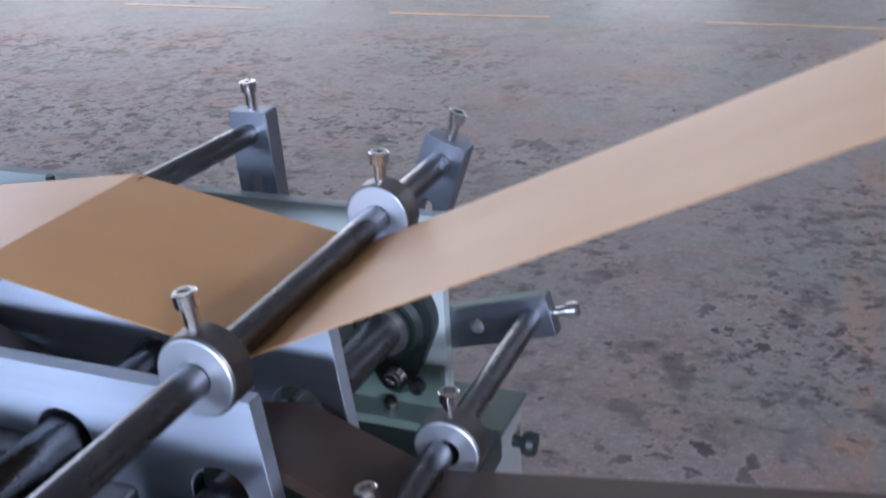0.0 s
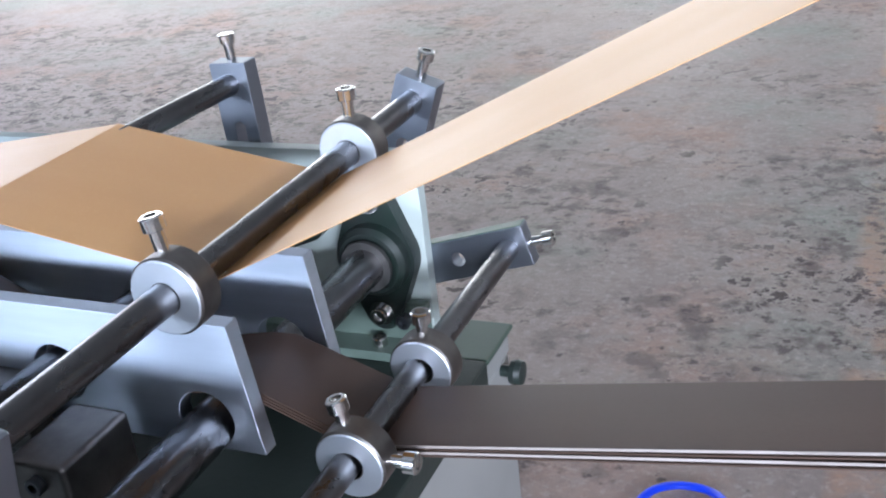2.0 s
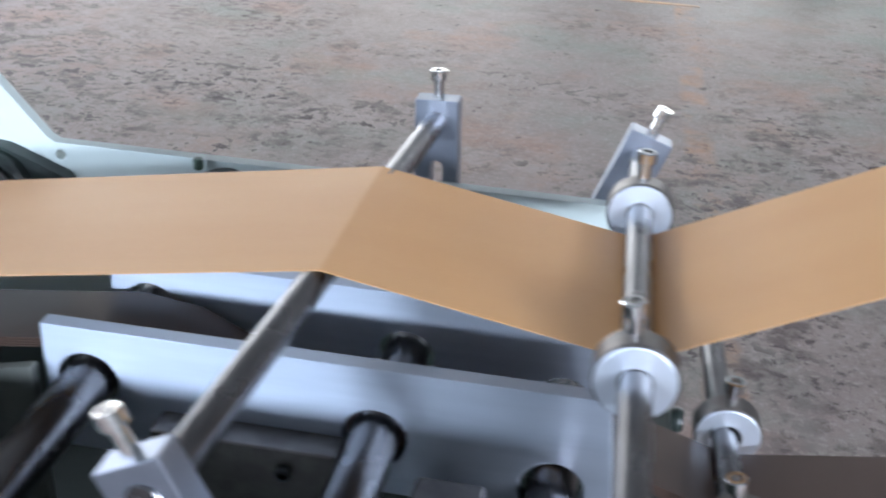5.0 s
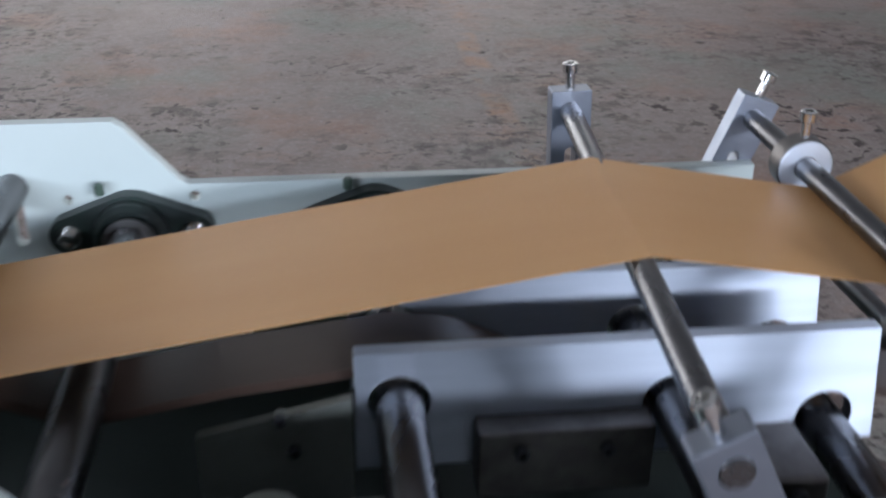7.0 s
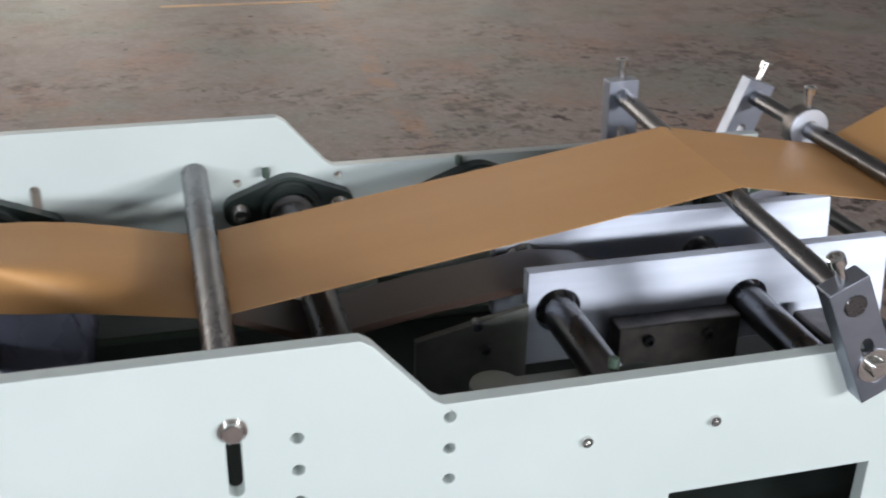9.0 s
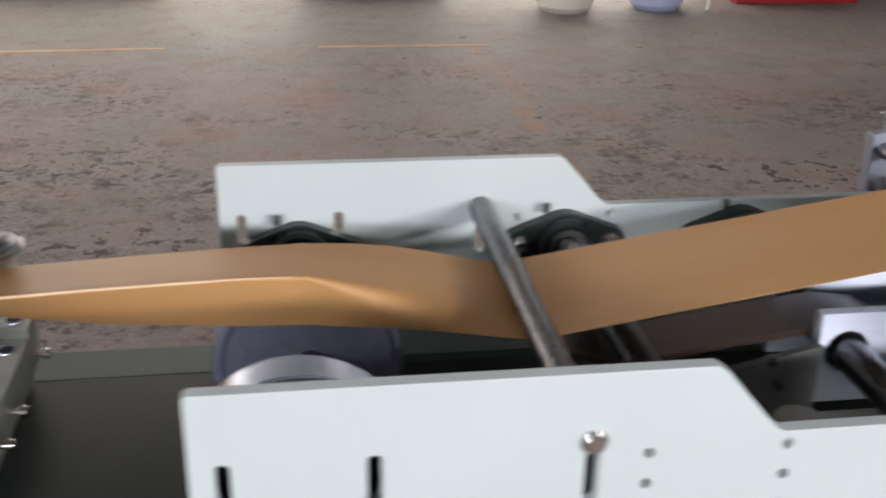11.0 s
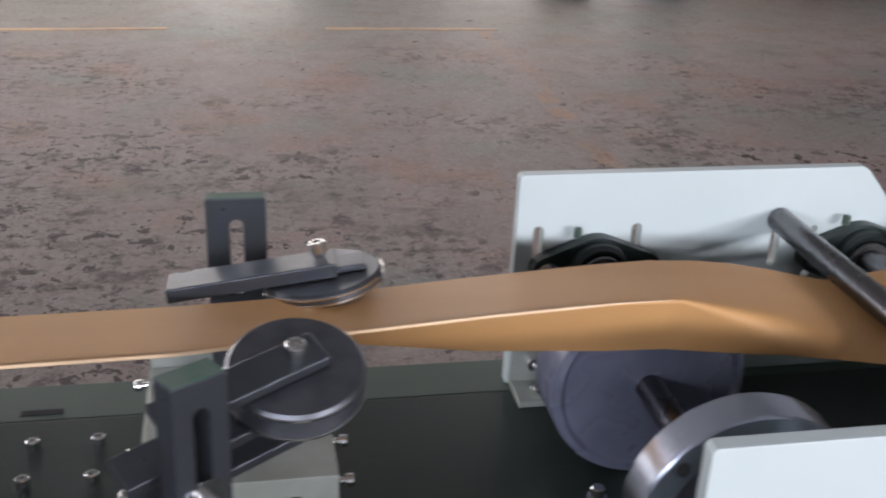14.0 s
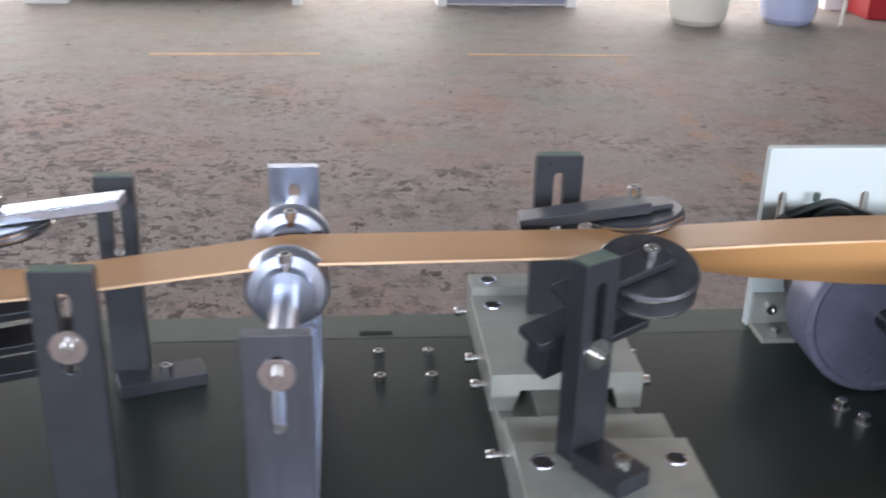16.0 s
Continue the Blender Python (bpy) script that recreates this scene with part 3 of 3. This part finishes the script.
part("pivot", rod((0.55, 0.10, 0.866), (0.55, 0.10, 0.966), 0.008), M_BAR, lever)

# ---- board strips ----
def strip(name, rows, mat, label, thick=0.0004):
    """A board strip: rows of x and a cross section of (y, z) points, joined smoothly."""
    bm = bmesh.new()
    loops = []
    for (xa, sa), (xb, sb) in zip(rows, rows[1:]):
        n = max(1, int(abs(xb - xa) / 0.05))
        for k in range(n):
            f = k / n
            loops.append((xa + (xb - xa) * f, [(ya + (yb - ya) * f, za + (zb - za) * f) for (ya, za), (yb, zb) in zip(sa, sb)]))
    loops.append(rows[-1])
    vs = [[bm.verts.new((x, y, z)) for y, z in s] for x, s in loops]
    for a, b in zip(vs, vs[1:]):
        for i in range(len(a) - 1):
            bm.faces.new((a[i], a[i + 1], b[i + 1], b[i]))
    bmesh.ops.recalc_face_normals(bm, faces=bm.faces)
    bmesh.ops.solidify(bm, geom=bm.faces[:], thickness=thick)
    ob = part(name, bm, mat)
    tagged(ob, label, "board strip")
    return ob


Y0, Y1 = 0.172, 0.328


def wrap(x, z, r, a0, a1, n=6):
    return [(x + r * math.sin(radians(a0 + (a1 - a0) * i / n)), z + r * math.cos(radians(a0 + (a1 - a0) * i / n))) for i in range(n + 1)]


SPINE = [(2.6, 1.0705 + 0.487 * 1.697), (1.6, 1.0705 + 0.487 * 0.697)]
SPINE += wrap(0.8835, 1.072, R_G + 0.0009, 154, 184)
SPINE += wrap(0.709, 1.083, R_G + 0.0009, 6, -8)
SPINE += wrap(0.2695, 1.037, 0.0140, 172, 190)
def section(far_y, far_z, fold_y, fold_z, near_y, near_z, bend, n=8):
    """Cross section of the strip from its near edge to its far one, with a rounded fold between."""
    f, c, e = Vector((far_y, far_z)), Vector((fold_y, fold_z)), Vector((near_y, near_z))
    a = c + (f - c) * min(0.9, bend / (f - c).length)
    b = c + (e - c) * min(0.9, bend / (e - c).length)
    pts = [f.lerp(a, k / n) for k in range(n)]
    pts += [(a * (1 - u) ** 2 + c * 2 * u * (1 - u) + b * u * u) for u in (k / n for k in range(n))]
    pts += [b.lerp(e, k / n) for k in range(n + 1)]
    return [tuple(p) for p in pts[::-1]]


FOLD = [(0.255, 0.328, 1.0245, 0.200, 1.0245, 0.172, 1.0245, 0.03), (0.20, 0.328, 1.0375, 0.204, 1.0375, 0.190, 1.024, 0.03),
        (0.165, 0.328, 1.0445, 0.208, 1.0455, 0.210, 1.019, 0.025), (0.13, 0.327, 1.0490, 0.220, 1.0520, 0.233, 1.010, 0.016),
        (0.085, 0.325, 1.0520, 0.238, 1.0580, 0.262, 1.000, 0.005), (0.03, 0.315, 1.055, 0.229, 1.0625, 0.258, 1.004, 0.003),
        (-0.08, 0.289, 1.061, 0.206, 1.0695, 0.246, 1.018, 0.003), (-0.20, 0.255, 1.069, 0.176, 1.077, 0.230, 1.042, 0.007),
        (-0.30, 0.230, 1.078, 0.154, 1.081, 0.212, 1.056, 0.007), (-0.53, 0.218, 1.081, 0.144, 1.0825, 0.205, 1.062, 0.007),
        (-0.75, 0.190, 1.063, 0.120, 1.065, 0.180, 1.045, 0.007), (-1.6, 0.190, 1.053, 0.120, 1.055, 0.180, 1.035, 0.007)]
rows = [(x, section(Y1, z, 0.2, z, Y0, z, 0.03)) for x, z in SPINE]
for (xa, *pa), (xb, *pb) in zip(FOLD, FOLD[1:]):
    n = max(2, int((xa - xb) / 0.012))
    n = 2 if xa < -0.7 else n
    for k in range(n):
        f = k / n
        rows.append((xa + (xb - xa) * f, section(*(a + (b - a) * f for a, b in zip(pa, pb)))))
rows.append((FOLD[-1][0], section(*FOLD[-1][1:])))
tan = strip("board_strip", rows, M_KRAFT, "tan kraft board strip threaded through the machine")


def bead(name, points, r, mat, parent, label):
    """A thin bead along the points, flattened at its ends."""
    bm = bmesh.new()
    rings = []
    for k, c in enumerate(points):
        q = r * min(1, 0.25 + 0.15 * k, 0.25 + 0.15 * (len(points) - 1 - k))
        rings.append([bm.verts.new(Vector(c) + Vector((0, q * math.cos(b), q * math.sin(b)))) for b in (2 * math.pi * i / 6 for i in range(6))])
    for a, b in zip(rings, rings[1:]):
        for i in range(6):
            bm.faces.new((a[i], a[(i + 1) % 6], b[(i + 1) % 6], b[i]))
    return part(name, bm, mat, parent, label)


def fold_line(x0, x1, n):
    """Points along the fold of the strip from x0 down to x1."""
    out = []
    for k in range(n + 1):
        x = x0 + (x1 - x0) * k / n
        for (xa, *pa), (xb, *pb) in zip(FOLD, FOLD[1:]):
            if xb <= x <= xa:
                f = (xa - x) / (xa - xb)
                q = [a + (b - a) * f for a, b in zip(pa, pb)]
                out.append((x, q[2] - 0.0003 + 0.28 * q[6], q[3] + 0.0002))
                break
    return out


# Highlight on the fold's lip, laid on as a pale bead.
bead("crease_glint", fold_line(0.075, -1.55, 90), 0.0013, M_CREASE_GLINT, tan, "pale bead for the light caught along the fold")

for k in range(4):
    dy = -0.0012 * k
    sp = [(2.6, 1.22 - 0.007 * k, 0.188), (1.5, 1.040 - 0.0022 * k, 0.188)] + [(x, z, 0.189) for x, z in wrap(0.956, 0.963, 0.0098, 170, 200, 4)]
    sp += [(x, z, 0.2035) for x, z in ((0.868, 0.972), (0.8475, 0.9715), (0.80, 0.962), (0.739, 0.9585), (0.68, 0.963), (0.60, 1.001), (0.5575, 1.0065), (0.50, 0.999), (0.45, 0.993))]
    sp += [(x, z, 0.2035) for x, z in ((0.375, 0.979), (0.36, 0.978), (0.345, 0.979), (0.285, 1.004))]
    lo = strip("board_strip", [(x, [(y + dy + u, z - 0.0011 * k) for u in (0, 0.032, 0.064)]) for x, z, y in sp], M_KRAFT_DARK, "dark brown board strip in a stack of thin plies", 0.0009)
    lo["group"] = "brown plies"
    if k in (0, 2):
        bm = bmesh.new()
        vs = [[bm.verts.new((x, y + dy - e, z - 0.0011 * k + h)) for e, h in ((0.0002, -0.0009), (0.0006, -0.0009), (0.0006, 0.0008), (0.0002, 0.0008))]
              for x, z, y in sp if x > 0.95]
        for a, b in zip(vs, vs[1:]):
            for i in range(4):
                bm.faces.new((a[i], a[(i + 1) % 4], b[(i + 1) % 4], b[i]))
        part("cut_edge", bm, M_EDGE, lo, "pale cut edge")

# ---- drum ----
drum = thing("forming_drum", "blue-grey forming drum with a bright steel rim under the strip", "drum")
C = (0.084, 0.953)
part("body", lathe([(0, 0.003), (0.076, 0.003), (0.080, 0), (0.086, 0.002), (0.0875, 0.005), (0.0875, 0.055), (0, 0.055)], (C[0], 0.275, C[1]), (0, 1, 0), 72), M_DRUM, drum)
part("hub", lathe([(0.02, 0), (0.06, 0), (0.06, 0.05), (0.02, 0.05)], (C[0] - 0.005, 0.345, C[1]), (0, 1, 0), 48), M_RUBBER, drum, "dark rubber hub")
part("axle", rod((C[0], 0.10, C[1]), (C[0], 0.438, C[1]), 0.0125), M_BAR, drum)
ring = thing("ring_flange", "bright steel ring flange behind the side plate", "ring flange")
RC = (0.072, 0.981)
part("rim", lathe([(0.060, 0.03), (0.060, 0.001), (0.061, 0), (0.080, 0), (0.0815, 0.0015), (0.0815, 0.03)], (RC[0], 0.066, RC[1]), (0, 1, 0), 72), M_STEEL, ring)
# Dark disc fills the ring for the shade of its hollow.
part("web", lathe([(0, 0), (0.0605, 0)], (RC[0], 0.092, RC[1]), (0, 1, 0), 48), M_RUBBER, ring, "dark disc for the shade in the hollow end")
# Flat dark discs draw the shade inside the rim holes.
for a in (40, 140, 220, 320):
    part("hole", lathe([(0, -0.0006), (0.0045, -0.0006), (0.0055, -0.0003)], (RC[0] + 0.0705 * math.cos(radians(a)), 0.066, RC[1] + 0.0705 * math.sin(radians(a))), (0, 1, 0), 14), M_HOLE_SHADE, ring)
part("stub", rod((RC[0], 0.0125, RC[1]), (RC[0], 0.092, RC[1]), 0.02), M_DARK, ring)


# ---- forming station with tilted discs ----
def disc_roller(parent, cx, cy, cz, tilt, spin, r=0.044, lean=0.0, plate_link=False, mat=M_DARK):
    """A grooved disc roller tilted about x and leaning about y, with its link bars and screw."""
    m = pose(cx, cy, cz, tilt, lean, 0)
    ax = m.to_3x3() @ Vector((0, 0, 1))
    prof = [(0, -0.012), (r - 0.002, -0.012), (r, -0.010), (r, -0.007), (r - 0.008, -0.002), (r - 0.008, 0.002), (r, 0.007), (r, 0.010), (r - 0.002, 0.012), (0, 0.012)]
    if plate_link:
        prof = [(0, -0.006), (r - 0.004, -0.006), (r, -0.002), (r, 0.003), (r - 0.003, 0.006), (0, 0.006)]
    d = part("disc", lathe(prof, (cx, cy, cz), ax, 56), M_DISC, parent, "dark steel disc with a bright worn rim")
    for h in ((-0.002, 0.003) if plate_link else (-0.0085, 0.0085)):
        e = 0.0012
        part("rim", lathe([(r - 0.0002, -e), (r + 0.0005, -e * 0.6), (r + 0.0005, e * 0.6), (r - 0.0002, e)], Vector((cx, cy, cz)) + ax * h, ax, 56), M_CHROME, d, "bright worn rim")
    links = [(-0.115, 0.012, -0.019, 0.015, 0.007, 0.018), (-0.02, 0.034, -0.012, 0.014, 0.007, 0.012)] if plate_link else \
            [(-0.095, 0.018, -0.013, 0.013, 0.013, 0.021), (-0.122, 0.016, -0.014, 0.014, -0.021, -0.0125)]
    if not plate_link:
        links += [(-0.100, 0.004, -0.012, 0.012, -0.052, -0.043), (-0.112, -0.088, -0.013, 0.013, -0.058, -0.0215)]
    for x0, x1, y0, y1, h0, h1 in links:
        bm = bmesh.new()
        box(bm, x0, x1, y0, y1, h0, h1, m @ pose(0, 0, 0, 0, 0, spin))
        part("link", bm, mat, parent, "flat steel link", bevel=0.0012)
    part("screw", socket_screw(m @ Vector((0, 0, 0.021)), ax, 0.0065, 0.010, 0.027, 0.004), M_CHROME, d)
    return d


def post(parent, x0, x1, y0, y1, z0, z1, nut_z=None, front=-1, mat=M_DARK, nut=True, m=None):
    xc = (x0 + x1) / 2
    o = [(x0, z0), (x1, z0), (x1, z1 - 0.001), (x1 - 0.001, z1), (x0 + 0.001, z1), (x0, z1 - 0.001)]
    p = part("post", plate(o, [slot(xc, z1 - 0.085, z1 - 0.018, 0.0055)], y0, y1, m), mat, parent, "slotted steel post", bevel=0.0016)
    if mat is M_DARK:
        bm = bmesh.new()
        box(bm, x0 + 0.0012, x1 - 0.0012, y0 + 0.0012, y1 - 0.0012, z1, z1 + 0.0006, m)
        part("painted_top", bm, M_GREEN, p, "worn green painted top")
    if nut:
        yy = y0 if front < 0 else y1
        m = m or Matrix()
        part("bolt", hex_bolt(m @ Vector((xc, yy, nut_z or z1 - 0.06)), m.to_3x3() @ Vector((0, front, 0)), 0.0052, 0.011, 0.01, 0.004, 0.0140), M_CHROME, p, "bolt with washer")
    return p


def forming_station(label):
    st = thing("forming_station", label, "forming station", "forming stations")
    part("slide_base", boxes((-0.335, -0.198, -0.06, 0.42, 0.8655, 0.890)), M_CAST, st, "pale slide base", bevel=0.002)
    part("slide_block", boxes((-0.342, -0.190, 0.397, 0.432, 0.8905, 0.942)), M_CAST, st, bevel=0.0015)
    mb = plate([(-0.342, 0.8905), (-0.318, 0.8905), (-0.312, 0.913), (-0.220, 0.913), (-0.214, 0.8905), (-0.190, 0.8905), (-0.190, 0.931), (-0.342, 0.931)], [], 0.217, 0.396)
    part("slide_block", mb, M_CAST, st, "pale slide block with a dovetail notch", bevel=0.0012)
    part("dovetail", boxes((-0.30, -0.23, 0.150, 0.39, 0.8905, 0.908)), M_CAST, st, bevel=0.001)
    part("slide_block", boxes((-0.340, -0.190, 0.088, 0.150, 0.8905, 0.926)), M_CAST, st, bevel=0.0015)
    part("slide_block", boxes((-0.342, -0.188, -0.06, 0.0875, 0.8905, 0.940)), M_CAST, st, bevel=0.0015)
    for x in (-0.320, -0.206):
        for y, z in ((0.056, 0.940), (0.415, 0.942), (0.372, 0.931)):
            # Near-black disc on the surface stands for the shade down the hole.
            part("hole", lathe([(0, 0.0006), (0.0065, 0.0006), (0.0085, 0.0003)], (x, y, z), (0, 0, 1), 16), M_HOLE_SHADE, st, "flat dark disc for the shade in a counterbored hole")
            part("hole_rim", lathe([(0.0082, 0.0004), (0.0086, 0.0010), (0.0104, 0.0010), (0.0108, 0)], (x, y, z), (0, 0, 1), 20), M_STEEL, st)
    for y in (0.12, 0.245, 0.30, 0.41):
        for sx, x in ((1, -0.188), (-1, -0.345)):
            part("screw", socket_screw((x + 0.006 * sx, y, 0.905), (sx, 0, 0), 0.0055, 0.007, 0.01, 0.003), M_CHROME, st)
    turn = pose(-0.288, 0.062, 0, 0, 0, 32)
    post(st, -0.018, 0.018, -0.009, 0.011, 0.945, 1.122, 1.042, m=turn)
    bm = bmesh.new()
    box(bm, -0.018, 0.018, -0.062, -0.0092, 0.9405, 0.957, turn)
    part("foot", bm, M_DARK, st, "dark steel foot", bevel=0.001)
    part("screw", socket_screw((-0.264, 0.018, 0.959), (0, 0, 1), 0.0075, 0.01, 0.01, 0.004), M_CHROME, st)
    post(st, -0.285, -0.237, 0.345, 0.360, 0.932, 1.112, nut=False)
    disc_roller(st, -0.227, 0.126, 1.077, 16, 28)
    disc_roller(st, -0.197, 0.272, 1.074, -4, -4, 0.046, -9, True)
    return st


forming_station("dark steel forming station with two tilted discs on a pale slide")

# ---- collar station ----
mid = thing("collar_station", "bright steel uprights carrying a shaft with two round collars", "guide station")
post(mid, -0.560, -0.507, 0.028, 0.040, 0.8655, 1.078, 1.045, mat=M_POST)
post(mid, -0.558, -0.507, 0.345, 0.357, 0.8655, 1.102, nut=False, mat=M_STEEL)
part("foot", boxes((-0.558, -0.507, 0.08, 0.345, 0.8655, 0.877)), M_STEEL, mid, "flat steel foot", bevel=0.001)
part("foot", boxes((-0.556, -0.504, -0.12, 0.028, 0.8655, 0.877)), M_STEEL, mid, "flat steel foot", bevel=0.001)
part("screw", socket_screw((-0.532, 0.325, 0.877), (0, 0, 1)), M_CHROME, mid)
part("shaft", rod((-0.531, 0.040, 1.060), (-0.531, 0.345, 1.060), 0.0125), M_STEEL, mid)
for y in (0.136, 0.235):
    c = part("collar", lathe([(0.0125, -0.004), (0.022, -0.004), (0.024, 0.004), (0.033, 0.006), (0.0365, 0.012), (0.0365, 0.022), (0.032, 0.026), (0.0125, 0.026)], (-0.531, y, 1.060), (0, 1, 0), 48),
             M_COLLAR_BLUE, mid, "bright stepped collar")
    part("screw", socket_screw((-0.531, y + 0.001, 1.089), (0, 0, 1), 0.006, 0.008, 0.012, 0.0045), M_CHROME, c)

# ---- left station ----
left = thing("forming_station", "dark steel posts with tilted discs, partly in view", "forming station", "forming stations")
post(left, -0.714, -0.666, 0.050, 0.064, 0.8655, 1.122, 1.06)
post(left, -0.728, -0.690, 0.335, 0.350, 0.8655, 1.096, nut=False)
bm = bmesh.new()
box(bm, 0, 0.09, -0.018, 0.018, 0.8655, 0.880, pose(-0.72, 0.315, 0, 0, 0, 18))
part("foot", bm, M_DARK, left, "dark steel foot", bevel=0.001)
part("screw", socket_screw((-0.672, 0.331, 0.880), (0, 0, 1)), M_CHROME, left)
disc_roller(left, -0.812, 0.12, 1.035, 14, 194)
disc_roller(left, -0.80, 0.275, 1.066, -4, 178, 0.046, -8, True, M_STEEL)

for x, y in ((-0.446, 0.378), (-0.390, 0.378), (-0.446, 0.323), (-0.390, 0.323)):
    tagged(part("bed_bolt", socket_screw((x, y, 0.8652), (0, 0, 1), 0.0058, 0.0095, 0.004, 0.003), M_CHROME),
           "small zinc plated socket bolt in the green bed", "bolt", "bed bolts")

# ---- far things ----
def drum_jar(x, y, r, h, mat, label):
    ob = part("plastic_drum", lathe([(0, 0), (r * 0.75, 0), (r * 0.93, 0.04), (r, 0.12), (r, h - 0.1), (r * 0.9, h), (0, h)], (x, y, 0), (0, 0, 1), 40), mat)
    return tagged(ob, label, "drum", "drums by the wall")


drum_jar(2.02, 6.75, 0.21, 0.8, M_JAR, "ivory plastic drum standing by the wall")
drum_jar(2.70, 6.80, 0.20, 0.8, M_JAR2, "pale blue plastic drum standing by the wall")
stick = part("broom_stick", rod((3.02, 6.62, 0.012), (3.30, 7.06, 0.62), 0.012, 12), M_JAR)
tagged(stick, "pale wooden stick leaning beside the red cabinet", "stick")
tagged(part("red_cabinet", boxes((3.35, 4.3, 6.9, 7.25, 0.0, 0.7)), M_RED, bevel=0.01), "red painted metal cabinet by the wall", "cabinet")
bm = bmesh.new()
rings = []
for i in range(64):
    a = 2 * math.pi * i / 64
    c = Vector((0.918 + 0.088 * math.cos(a), 1.262 + 0.115 * math.sin(a), 0.009 + 0.004 * (1 + math.sin(3 * a))))
    u = Vector((math.cos(a), math.sin(a), 0))
    rings.append([bm.verts.new(c + u * (0.008 * math.cos(b)) + Vector((0, 0, 0.008 * math.sin(b)))) for b in (2 * math.pi * k / 10 for k in range(10))])
for a, b in zip(rings, rings[1:] + rings[:1]):
    for k in range(10):
        bm.faces.new((a[k], a[(k + 1) % 10], b[(k + 1) % 10], b[k]))
tagged(part("air_hose", bm, M_TUBE), "loop of bright blue air hose on the floor", "hose")
# Thin dark strip laid on the rim for the shade in a slot.
tagged(part("slot_shade", boxes((-0.466, -0.428, 0.434, 0.443, 0.8642, 0.8646)), M_HOLE_SHADE, smooth=False), "thin dark strip for the shade in a slot of the green rim", "slot")
for x, y in ((0.035, 0.245), (0.045, 0.215)):
    tagged(part("bed_bolt", hex_bolt((x, y, 0.8652), (0, 0, 1), 0.006, 0.012, 0.004, 0.003, 0.009), M_CHROME), "zinc plated bolt with washer on the bed", "bolt", "bed bolts")

# ---- greenery outside the doorway ----
bm = bmesh.new()
for k in range(1400):
    p = Vector((random.uniform(-2.4, -0.9), random.uniform(7.5, 7.7), abs(random.gauss(0, 0.35)) + 0.02))
    m = Matrix.Translation(p) @ Euler([random.uniform(0, 6.3) for _ in range(3)]).to_matrix().to_4x4()
    a = random.uniform(0.04, 0.09)
    vs = [bm.verts.new(m @ Vector(v)) for v in ((-a, 0, 0), (0, -a * 0.4, 0), (a, 0, 0.01), (0, a * 0.4, 0))]
    bm.faces.new(vs)
tagged(part("shrubs", bm, M_LEAF), "low green shrubs outside the open doorway", "shrubs", kind="stuff")
